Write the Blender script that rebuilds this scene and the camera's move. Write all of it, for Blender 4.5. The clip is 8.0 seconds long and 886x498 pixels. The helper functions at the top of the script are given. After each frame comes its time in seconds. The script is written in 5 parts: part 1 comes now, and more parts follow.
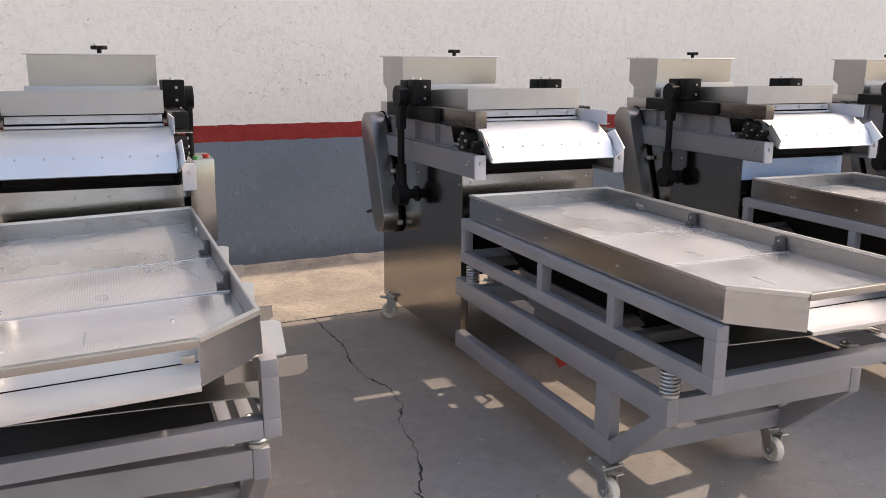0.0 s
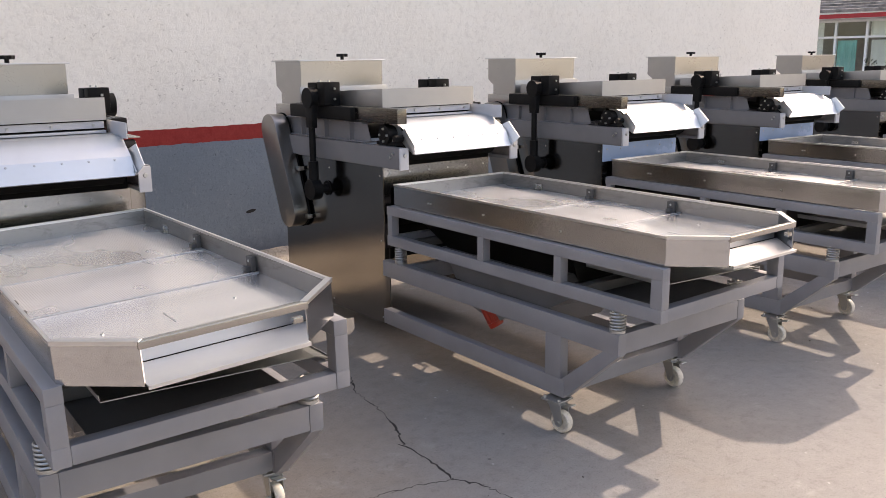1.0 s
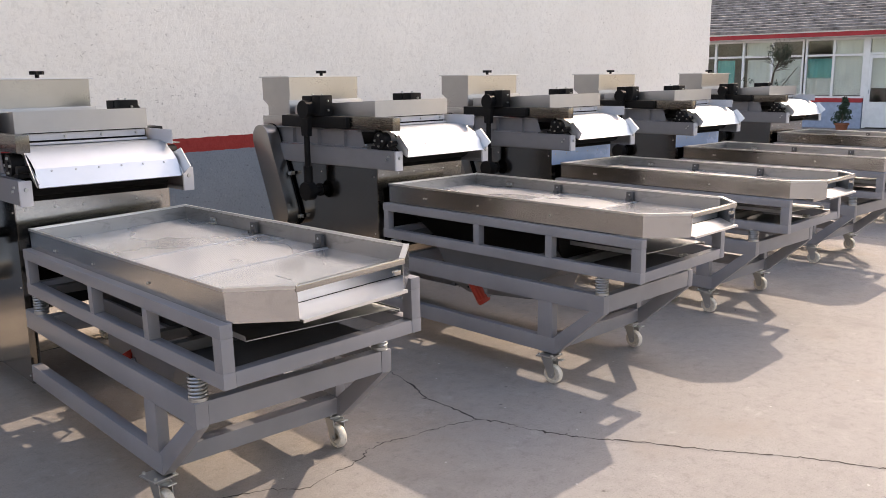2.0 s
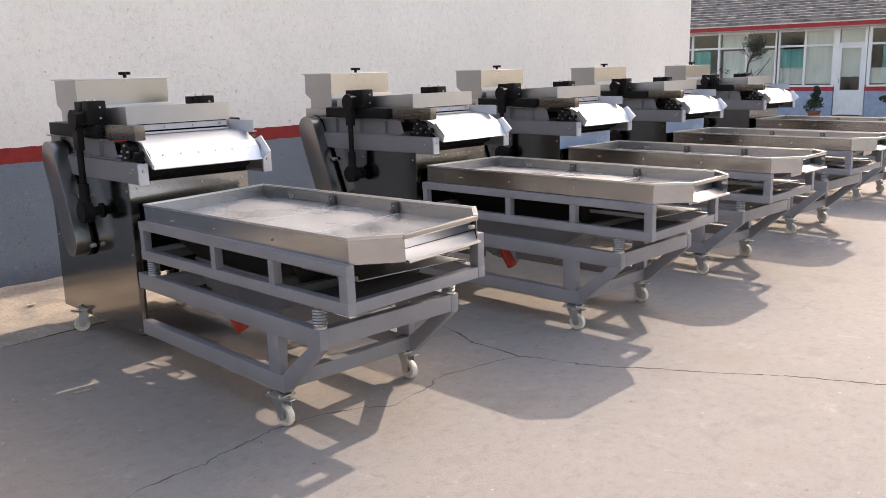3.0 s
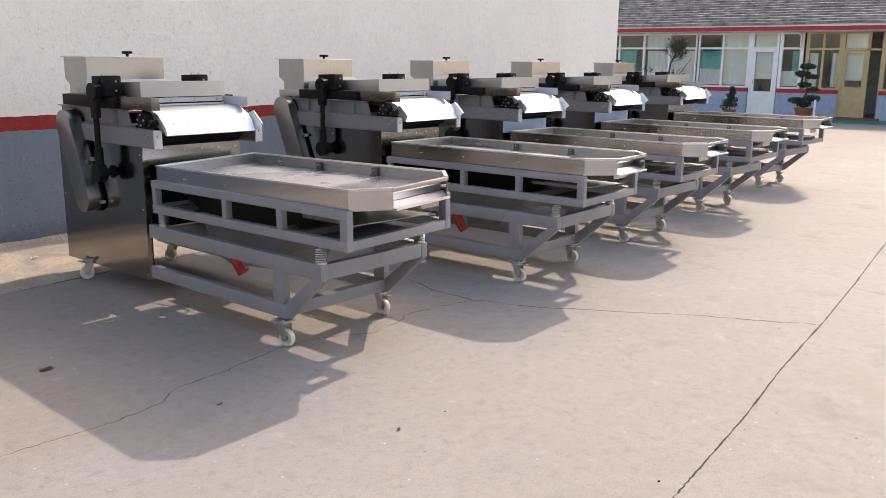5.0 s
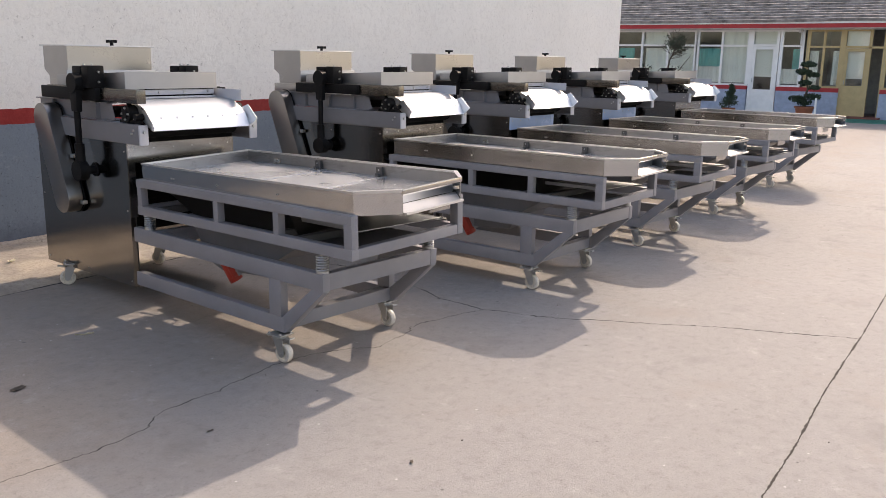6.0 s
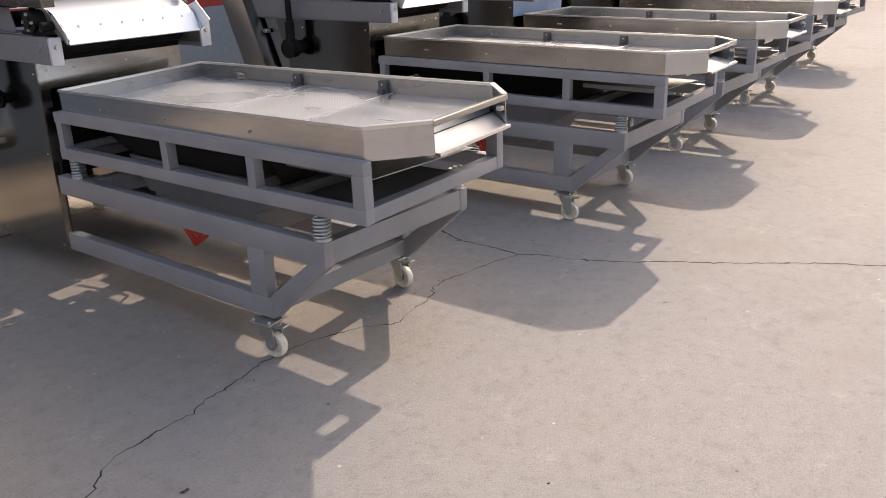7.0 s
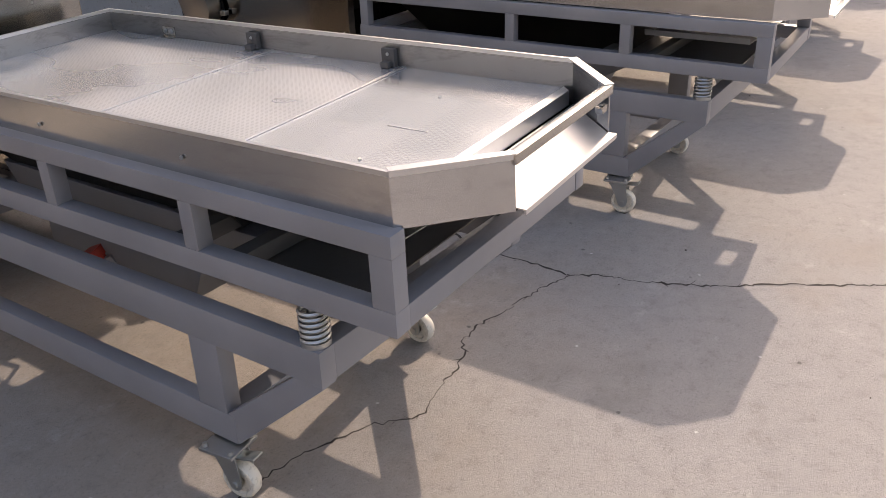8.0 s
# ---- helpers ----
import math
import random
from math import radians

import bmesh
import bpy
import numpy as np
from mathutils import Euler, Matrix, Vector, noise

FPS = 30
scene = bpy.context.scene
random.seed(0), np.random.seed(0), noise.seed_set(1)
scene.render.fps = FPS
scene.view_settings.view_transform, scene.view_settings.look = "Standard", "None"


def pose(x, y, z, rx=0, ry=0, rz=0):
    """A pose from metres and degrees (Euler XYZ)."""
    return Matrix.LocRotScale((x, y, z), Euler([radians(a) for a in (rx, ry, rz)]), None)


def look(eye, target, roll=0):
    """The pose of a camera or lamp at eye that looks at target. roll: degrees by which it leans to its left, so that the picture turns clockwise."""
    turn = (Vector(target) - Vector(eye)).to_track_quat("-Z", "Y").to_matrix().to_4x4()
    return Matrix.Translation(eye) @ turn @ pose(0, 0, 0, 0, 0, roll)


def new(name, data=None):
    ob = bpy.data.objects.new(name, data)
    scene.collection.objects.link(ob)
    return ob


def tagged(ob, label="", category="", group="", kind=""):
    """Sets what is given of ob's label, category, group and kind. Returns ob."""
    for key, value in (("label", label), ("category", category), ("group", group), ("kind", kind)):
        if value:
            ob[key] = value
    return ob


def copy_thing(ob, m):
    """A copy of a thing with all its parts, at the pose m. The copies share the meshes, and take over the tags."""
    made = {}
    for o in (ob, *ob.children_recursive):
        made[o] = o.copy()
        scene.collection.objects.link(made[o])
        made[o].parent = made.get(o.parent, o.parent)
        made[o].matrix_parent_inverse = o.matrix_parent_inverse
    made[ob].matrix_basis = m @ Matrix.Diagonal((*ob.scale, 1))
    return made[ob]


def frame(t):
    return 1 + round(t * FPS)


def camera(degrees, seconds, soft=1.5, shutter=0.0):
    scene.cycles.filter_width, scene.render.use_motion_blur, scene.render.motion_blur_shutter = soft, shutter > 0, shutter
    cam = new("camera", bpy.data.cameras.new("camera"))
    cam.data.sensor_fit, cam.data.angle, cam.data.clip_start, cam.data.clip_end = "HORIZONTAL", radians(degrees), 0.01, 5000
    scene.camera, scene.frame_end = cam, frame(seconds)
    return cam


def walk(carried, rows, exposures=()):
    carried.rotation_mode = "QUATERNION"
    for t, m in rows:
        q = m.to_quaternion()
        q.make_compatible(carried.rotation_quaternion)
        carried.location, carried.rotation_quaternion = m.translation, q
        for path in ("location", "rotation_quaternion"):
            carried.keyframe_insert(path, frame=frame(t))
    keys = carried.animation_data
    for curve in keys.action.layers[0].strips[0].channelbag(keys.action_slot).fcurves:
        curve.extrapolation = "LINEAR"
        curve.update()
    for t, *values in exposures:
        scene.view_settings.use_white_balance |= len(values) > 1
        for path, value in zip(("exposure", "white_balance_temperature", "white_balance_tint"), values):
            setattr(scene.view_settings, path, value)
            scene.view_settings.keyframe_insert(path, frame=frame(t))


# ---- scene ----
cam = camera(54.94, 8.0, 0.8)
PATH = [
    (0, (0.241, -0.021, 1.579), (1.114, 1.723, 1.140), 0.42),
    (0.5, (-0.209, 0.089, 1.569), (0.871, 1.708, 1.106), -2.53),
    (1, (-0.577, -0.034, 1.580), (0.698, 1.444, 1.146), -0.63),
    (1.5, (-1.072, -0.066, 1.569), (0.353, 1.268, 1.131), -0.21),
    (2, (-1.465, -0.162, 1.564), (-0.007, 1.149, 1.170), -0.61),
    (3.5, (-2.693, -0.558, 1.585), (-1.181, 0.686, 1.177), -1.38),
    (4, (-2.974, -0.708, 1.567), (-1.422, 0.491, 1.179), -0.42),
    (4.5, (-3.232, -0.845, 1.578), (-1.653, 0.308, 1.157), 0.22),
    (6, (-2.951, -0.508, 1.537), (-1.351, 0.610, 1.101), 0.97),
    (6.5, (-2.518, -0.021, 1.511), (-0.957, 1.103, 0.964), -1.01),
    (7, (-2.134, 0.409, 1.491), (-0.550, 1.419, 0.804), -1.42),
    (7.5, (-1.650, 0.836, 1.467), (-0.071, 1.770, 0.672), -1.72),
    (8, (-1.183, 1.289, 1.461), (0.381, 2.169, 0.578), -1.57),
]
walk(cam, [(t, look(eye, target, roll)) for t, eye, target, roll in PATH], exposures=((0.0, 1.2, 8100, 19), (4.5, 1.2, 7800, 18), (6.0, 1.0, 7800, 18), (7.0, 1.04, 7950, 18), (8.0, 1.02, 8050, 20)))

# ---- world and sun ----
SUN_ELEVATION, SUN_TURN = 34.8, 1.8
world = bpy.data.worlds.new("yard_sky")
scene.world = world
world.use_nodes = True
wn = world.node_tree.nodes
sky = wn.new("ShaderNodeTexSky")
sky.sky_type = 'NISHITA'
sky.sun_disc = False
sky.sun_elevation = radians(SUN_ELEVATION)
sky.sun_rotation = radians(90 - SUN_TURN)
sky.air_density, sky.dust_density, sky.ozone_density = 1.0, 2.5, 1.0
wn["Background"].inputs["Strength"].default_value = 0.167
world.node_tree.links.new(sky.outputs[0], wn["Background"].inputs[0])

sun = new("sun", bpy.data.lights.new("sun", 'SUN'))
sun.data.energy, sun.data.angle, sun.data.color = 1.74, radians(0.6), (1.0, 0.95, 0.88)
sx, sy, sz = (math.cos(radians(SUN_ELEVATION)) * math.cos(radians(SUN_TURN)),
              math.cos(radians(SUN_ELEVATION)) * math.sin(radians(SUN_TURN)), math.sin(radians(SUN_ELEVATION)))
sun.matrix_basis = look((30 * sx, 30 * sy, 30 * sz), (0, 0, 0))


# ---- materials ----
class Mat:
    """A node material with short calls for the usual procedural pieces."""

    def __init__(self, name, color=(0.5, 0.5, 0.5), rough=0.5, metal=0.0, coord="Object"):
        self.m = bpy.data.materials.new(name)
        self.m.use_nodes = True
        self.t = self.m.node_tree
        self.b = self.t.nodes["Principled BSDF"]
        self.set("Base Color", (*color, 1))
        self.set("Roughness", rough)
        self.set("Metallic", metal)
        tc = self.t.nodes.new("ShaderNodeTexCoord")
        self.co = tc.outputs[coord]

    def set(self, key, value):
        if isinstance(value, bpy.types.NodeSocket):
            self.t.links.new(value, self.b.inputs[key])
        else:
            self.b.inputs[key].default_value = value

    def node(self, kind, inputs=None, operation=None, blend=None):
        n = self.t.nodes.new(kind)
        if operation:
            n.operation = operation
        if blend:
            n.data_type, n.blend_type = 'RGBA', blend
        for k, v in (inputs or {}).items():
            if isinstance(v, bpy.types.NodeSocket):
                self.t.links.new(v, n.inputs[k])
            else:
                n.inputs[k].default_value = v
        return n

    def scaled(self, sx_, sy_, sz_):
        return self.node("ShaderNodeMapping", {"Vector": self.co, "Scale": (sx_, sy_, sz_)}).outputs[0]

    def noise(self, scale, detail=4.0, rough=0.55, vec=None, distort=0.0):
        return self.node("ShaderNodeTexNoise", {"Vector": vec or self.co, "Scale": scale, "Detail": detail,
                                                "Roughness": rough, "Distortion": distort}).outputs[0]

    def ramp(self, fac, *stops):
        n = self.node("ShaderNodeValToRGB", {"Fac": fac})
        el = n.color_ramp.elements
        while len(el) < len(stops):
            el.new(0.5)
        for e, (p, c) in zip(el, stops):
            e.position = p
            e.color = (*c, 1) if isinstance(c, tuple) else (c, c, c, 1)
        return n.outputs[0]

    def mix(self, fac, a, b, blend='MIX'):
        n = self.node("ShaderNodeMix", blend=blend)
        for i, v in ((0, fac), (6, a), (7, b)):
            if isinstance(v, bpy.types.NodeSocket):
                self.t.links.new(v, n.inputs[i])
            else:
                n.inputs[i].default_value = (*v, 1) if isinstance(v, tuple) else v
        return n.outputs[2]

    def math(self, op, a, b=0.0, c=0.0):
        return self.node("ShaderNodeMath", {0: a, 1: b, 2: c}, operation=op).outputs[0]

    def bump(self, height, strength=0.3, distance=0.01):
        n = self.node("ShaderNodeBump", {"Height": height, "Strength": strength, "Distance": distance})
        self.t.links.new(n.outputs[0], self.b.inputs["Normal"])


def steel_material(name, color, rough, spread, stretch=(40, 1.5, 40), bump=0.0022, stain=0.0):
    """Brushed stainless sheet: streaked gloss, faint smears and finger marks."""
    k = Mat(name, color, rough, 1.0)
    streak = k.noise(6.0, 3.0, 0.6, k.scaled(*stretch))
    smear = k.noise(3.5, 5.0, 0.6)
    k.set("Roughness", k.math('ADD', k.math('MULTIPLY', streak, spread), k.math('MULTIPLY_ADD', smear, 0.10, rough - 0.5 * spread - 0.05)))
    tint = k.mix(k.ramp(smear, (0.35, 0.0), (0.7, 1.0)), color, tuple(c * 0.90 for c in color))
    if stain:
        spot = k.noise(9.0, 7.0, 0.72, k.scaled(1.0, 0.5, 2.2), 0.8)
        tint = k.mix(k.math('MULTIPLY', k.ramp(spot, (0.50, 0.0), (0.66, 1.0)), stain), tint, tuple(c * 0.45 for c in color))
    k.set("Base Color", tint)
    k.bump(streak, bump, 0.002)
    return k.m


def paint_material(name, color, rough=0.42, chips=(0.12, 0.11, 0.10)):
    """Sprayed machine paint with orange peel, rubbed places and dust."""
    k = Mat(name, color, rough)
    big = k.noise(4.0, 5.0)
    fine = k.noise(160.0, 2.0)
    base = k.mix(k.ramp(big, (0.35, 0.0), (0.75, 1.0)), color, tuple(min(1, c * 1.18 + 0.01) for c in color))
    wear = k.ramp(k.noise(38.0, 6.0, 0.7), (0.70, 0.0), (0.76, 1.0))
    k.set("Base Color", k.mix(k.math('MULTIPLY', wear, 0.5), base, chips))
    k.set("Roughness", k.math('MULTIPLY_ADD', big, 0.25, rough - 0.1))
    k.bump(fine, 0.05, 0.002)
    return k.m


STEEL = steel_material("brushed_steel", (0.46, 0.445, 0.42), 0.20, 0.12)
# sides toned darker and browner to stand in for the ground they reflect
STEEL_SIDE = steel_material("cabinet_steel_dim_reflection", (0.305, 0.280, 0.252), 0.15, 0.12)
STEEL_BRIGHT = steel_material("bright_steel", (0.68, 0.68, 0.68), 0.34, 0.12, (1.5, 40, 40))
# beam colour darkened in place of the black parts it mirrors
STEEL_DARK = steel_material("beam_steel_dark_reflection", (0.17, 0.16, 0.145), 0.26, 0.10)
STEEL_GUARD = steel_material("guard_steel", (0.34, 0.325, 0.305), 0.32, 0.12)
STEEL_HOPPER = steel_material("hopper_steel", (0.455, 0.445, 0.43), 0.29, 0.10)
STEEL_LIP = steel_material("lip_steel", (0.72, 0.72, 0.72), 0.40, 0.10, (1.5, 40, 40))
STEEL_HEAD = steel_material("head_steel", (0.43, 0.435, 0.44), 0.44, 0.10, (1.5, 40, 40))
# stained tray walls, base colour darkened for the shade inside
STEEL_LINER = steel_material("scuffed_shaded_steel", (0.342, 0.340, 0.338), 0.38, 0.16, (1.5, 30, 40), stain=0.55)
STEEL_COVER = steel_material("cover_steel", (0.70, 0.73, 0.745), 0.40, 0.10, (1.5, 40, 40))
STEEL_WING = steel_material("wing_steel", (0.80, 0.81, 0.82), 0.55, 0.10, (1.5, 40, 40))
STEEL_DULL = steel_material("dull_steel", (0.565, 0.566, 0.566), 0.20, 0.12, (40, 1.5, 40), stain=0.26)
FILM = paint_material("blue_film", (0.33, 0.45, 0.66), 0.25)
GREY_PAINT = paint_material("grey_paint", (0.222, 0.223, 0.238), 0.36)
RAIL_PAINT = paint_material("rail_grey_paint", (0.158, 0.160, 0.172), 0.36)
# machine grey darkened for parts that lie in shade
SHADE_PAINT = paint_material("shade_dark_grey", (0.072, 0.068, 0.064), 0.5)
# the frame grey again, toned down for shade under the sieve
PAN_PAINT = paint_material("pan_grey_in_shade", (0.155, 0.155, 0.163), 0.42)
LIGHT_PAINT = paint_material("light_grey_paint", (0.45, 0.455, 0.475), 0.4)
BLACK = paint_material("black_paint", (0.004, 0.004, 0.0043), 0.5, (0.03, 0.03, 0.03))
BLACK.node_tree.nodes["Principled BSDF"].inputs["Specular IOR Level"].default_value = 0.14
# near-black stands in for shade on inner sheets; also colours the guard edge
DARK = paint_material("shade_and_dark_parts", (0.004, 0.0039, 0.0037), 0.8, (0.02, 0.02, 0.02))
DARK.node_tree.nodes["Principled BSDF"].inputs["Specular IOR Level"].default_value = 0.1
# funnel colour darkened to carry the shade under the tray
DIM = paint_material("shade_toned_sheet", (0.030, 0.028, 0.026), 0.45, (0.05, 0.045, 0.04))
RED_PAINT = paint_material("red_motor_paint", (0.42, 0.035, 0.018), 0.38)
ZINC = steel_material("zinc_plate", (0.50, 0.51, 0.50), 0.42, 0.14, (30, 30, 30))


def nylon_material():
    k = Mat("nylon_wheel", (0.72, 0.67, 0.57), 0.45)
    k.set("Base Color", k.mix(k.ramp(k.noise(60, 5, 0.7), (0.5, 0.0), (0.75, 1.0)), (0.72, 0.67, 0.57), (0.36, 0.33, 0.26)))
    return k.m


NYLON = nylon_material()


def perforated_material(name, banded):
    """Wavy polished steel sheet punched with rows of short slots, dusty in places."""
    k = Mat(name, (0.6, 0.59, 0.57), 0.3, 1.0)
    sep = k.node("ShaderNodeSeparateXYZ", {0: k.co})
    row = k.math('FLOOR', k.math('MULTIPLY', sep.outputs[0], 1 / 0.0078))
    wx = k.math('FRACT', k.math('MULTIPLY', sep.outputs[0], 1 / 0.0078))
    wy = k.math('FRACT', k.math('ADD', k.math('MULTIPLY', sep.outputs[1], 1 / (0.028 if banded else 0.0150)), k.math('MULTIPLY', row, 0.5)))
    hole = k.math('MULTIPLY', k.math('LESS_THAN', wx, 0.42), k.math('LESS_THAN', wy, 0.62))
    if banded:
        near = k.math('MULTIPLY', k.math('GREATER_THAN', sep.outputs[1], 0.07), k.math('LESS_THAN', sep.outputs[1], 0.20))
        far = k.math('MULTIPLY', k.math('GREATER_THAN', sep.outputs[1], 0.33), k.math('LESS_THAN', sep.outputs[1], 0.45))
        hole = k.math('MULTIPLY', hole, k.math('ADD', near, far))
    smear = k.noise(5.0, 2.0, 0.5, k.scaled(1.0, 0.4, 1.0))
    dust = k.ramp(k.noise(3.0, 2.0, 0.5), (0.35, 0.0), (0.65, 1.0))
    plain_ = k.mix(dust, (0.74, 0.74, 0.74), (0.695, 0.693, 0.69))
    k.set("Base Color", k.mix(k.math('MULTIPLY', hole, 0.26 if banded else 0.27), plain_, (0.12, 0.115, 0.105)))
    k.set("Roughness", k.math('ADD', k.math('MULTIPLY', k.ramp(smear, (0.40, 0.0), (0.60, 1.0)), 0.07), k.math('MULTIPLY_ADD', dust, 0.04, 0.13 if banded else 0.23)))
    k.set("Metallic", k.math('MULTIPLY_ADD', dust, -0.12, 0.80))
    wave = k.noise(3.2, 1.0, 0.4, k.scaled(1.0, 0.6, 1.0))
    k.bump(wave, 0.20 if banded else 0.22, 0.02)
    return k.m


PERFORATED = perforated_material("perforated_sheet", False)
FRONT_SHEET = perforated_material("banded_sheet", True)


def concrete_material():
    """Old yard concrete: patchy cement, fine sand grain, pits, drips, and tan dust where the machines stand."""
    k = Mat("yard_concrete", (0.36, 0.335, 0.31), 0.85)
    big = k.noise(0.45, 6.0, 0.60)
    mid = k.noise(2.6, 8.0, 0.70)
    small = k.noise(16.0, 8.0, 0.75)
    fine = k.noise(110.0, 4.0, 0.75)
    sand = k.noise(320.0, 2.0, 0.6)
    a = k.mix(k.ramp(big, (0.30, 0.0), (0.70, 1.0)), (0.268, 0.248, 0.231), (0.345, 0.322, 0.302))
    a = k.mix(k.ramp(mid, (0.36, 0.0), (0.64, 0.8)), a, (0.315, 0.292, 0.274))
    # tan dust and soil blown in along the wall, thinning out towards the yard
    sep = k.node("ShaderNodeSeparateXYZ", {0: k.co})
    reach = k.math('ADD', sep.outputs[1], k.math('MULTIPLY_ADD', k.noise(1.3, 6.0, 0.65), 2.2, -1.1))
    a = k.mix(k.math('MULTIPLY', k.ramp(k.math('MULTIPLY', reach, 0.2), (0.38, 0.0), (0.56, 1.0)), k.math('MULTIPLY_ADD', mid, 0.5, 0.30)), a, (0.300, 0.238, 0.185))
    a = k.mix(k.ramp(small, (0.37, 0.42), (0.48, 0.0)), a, (0.190, 0.172, 0.156))
    a = k.mix(k.ramp(small, (0.54, 0.0), (0.68, 0.25)), a, (0.43, 0.395, 0.365))
    a = k.mix(k.ramp(fine, (0.36, 0.48), (0.44, 0.0)), a, (0.13, 0.118, 0.108))
    a = k.mix(k.ramp(fine, (0.58, 0.0), (0.68, 0.30)), a, (0.48, 0.445, 0.41))
    a = k.mix(k.ramp(sand, (0.34, 0.35), (0.46, 0.0)), a, (0.17, 0.155, 0.14))
    # pale scuffs, brownish blotches and dark patches
    a = k.mix(k.ramp(k.noise(5.0, 9.0, 0.78), (0.58, 0.0), (0.68, 0.45)), a, (0.44, 0.41, 0.385))
    a = k.mix(k.ramp(k.noise(1.1, 7.0, 0.68), (0.54, 0.0), (0.66, 0.55)), a, (0.290, 0.250, 0.216))
    a = k.mix(k.ramp(k.noise(1.7, 8.0, 0.70), (0.55, 0.0), (0.68, 0.55)), a, (0.200, 0.185, 0.173))
    drip = k.node("ShaderNodeTexVoronoi", {"Vector": k.co, "Scale": 2.4, "Randomness": 1.0}).outputs["Distance"]
    a = k.mix(k.ramp(k.math('ADD', drip, k.math('MULTIPLY_ADD', small, 0.06, -0.03)), (0.016, 0.6), (0.030, 0.0)), a, (0.10, 0.09, 0.085))
    speck = k.node("ShaderNodeTexVoronoi", {"Vector": k.co, "Scale": 11.0, "Randomness": 1.0})
    rare = k.math('GREATER_THAN', k.node("ShaderNodeSeparateXYZ", {0: speck.outputs["Color"]}).outputs[0], 0.72)
    a = k.mix(k.math('MULTIPLY', k.ramp(speck.outputs["Distance"], (0.04, 0.75), (0.07, 0.0)), rare), a, (0.62, 0.59, 0.55))
    pit = k.node("ShaderNodeTexVoronoi", {"Vector": k.co, "Scale": 7.0, "Randomness": 1.0})
    rare = k.math('GREATER_THAN', k.node("ShaderNodeSeparateXYZ", {0: pit.outputs["Color"]}).outputs[1], 0.70)
    a = k.mix(k.math('MULTIPLY', k.ramp(k.math('ADD', pit.outputs["Distance"], k.math('MULTIPLY_ADD', fine, 0.05, -0.025)), (0.035, 0.75), (0.065, 0.0)), rare), a, (0.09, 0.082, 0.075))
    a = k.mix(1.0, a, (0.962, 1.0, 1.03), 'MULTIPLY')
    k.set("Base Color", a)
    k.bump(k.math('ADD', k.math('MULTIPLY', k.math('ADD', fine, sand), 0.7), k.math('MULTIPLY', small, 1.6)), 0.36, 0.006)
    return k.m


def dirt_material():
    k = Mat("rough_apron", (0.40, 0.33, 0.26), 0.95)
    big = k.noise(2.2, 7.0, 0.65, distort=0.8)
    fine = k.noise(40.0, 6.0, 0.7)
    a = k.mix(k.ramp(big, (0.38, 0.0), (0.62, 1.0)), (0.31, 0.275, 0.235), (0.47, 0.41, 0.335))
    a = k.mix(k.ramp(fine, (0.36, 0.5), (0.52, 0.0)), a, (0.19, 0.16, 0.135))
    k.set("Base Color", a)
    k.bump(k.math('ADD', k.math('MULTIPLY', big, 1.5), fine), 0.6, 0.012)
    return k.m


def plaster_material():
    """Rough-cast wall: off-white above, a red painted line, blue-grey below, with brushed uneven paint edges."""
    k = Mat("painted_plaster", (0.7, 0.68, 0.64), 0.9)
    sep = k.node("ShaderNodeSeparateXYZ", {0: k.co})
    wob = k.math('MULTIPLY_ADD', k.noise(9.0, 4.0), 0.024, -0.012)
    z = k.math('ADD', sep.outputs[2], wob)
    big = k.noise(0.9, 6.0, 0.6)
    mid = k.noise(14.0, 6.0, 0.7)
    pit = k.noise(30.0, 4.0, 0.65, k.scaled(1, 1, 1.3), 0.6)
    hole = k.ramp(k.math('ADD', pit, k.math('MULTIPLY_ADD', k.noise(2.5, 3.0), 0.25, -0.125)), (0.29, 1.0), (0.345, 0.0))
    lump = k.noise(22.0, 5.0, 0.75, distort=0.8)
    white = k.mix(k.ramp(big, (0.3, 0.0), (0.7, 1.0)), (0.785, 0.772, 0.724), (0.850, 0.838, 0.790))
    white = k.mix(k.math('MULTIPLY', hole, 0.6), white, (0.34, 0.32, 0.29))
    white = k.mix(k.ramp(lump, (0.38, 0.30), (0.50, 0.0)), white, (0.56, 0.545, 0.51))
    blue = k.mix(k.ramp(big, (0.3, 0.0), (0.7, 1.0)), (0.146, 0.190, 0.238), (0.188, 0.236, 0.288))
    blue = k.mix(k.ramp(mid, (0.60, 0.0), (0.70, 0.35)), blue, (0.34, 0.36, 0.40))
    foot = k.ramp(k.math('ADD', z, k.math('MULTIPLY_ADD', mid, 0.30, -0.15)), (0.06, 0.65), (0.24, 0.0))
    blue = k.mix(k.ramp(k.noise(55.0, 5.0, 0.7), (0.34, 0.40), (0.45, 0.0)), blue, (0.095, 0.118, 0.145))
    blue = k.mix(k.math('MULTIPLY', hole, 0.75), blue, (0.07, 0.08, 0.10))
    blue = k.mix(foot, blue, (0.085, 0.10, 0.135))
    red = k.mix(k.ramp(mid, (0.35, 0.0), (0.7, 1.0)), (0.245, 0.017, 0.016), (0.31, 0.032, 0.028))
    col = k.mix(k.math('GREATER_THAN', z, 0.980), blue, red)
    col = k.mix(k.math('GREATER_THAN', z, 1.098), col, white)
    k.set("Base Color", col)
    h = k.math('ADD', k.math('ADD', mid, lump), k.math('MULTIPLY', k.math('SUBTRACT', 1.0, hole), 0.6))
    k.bump(h, 0.31, 0.012)
    return k.m


CONCRETE = concrete_material()
APRON = dirt_material()
PLASTER = plaster_material()


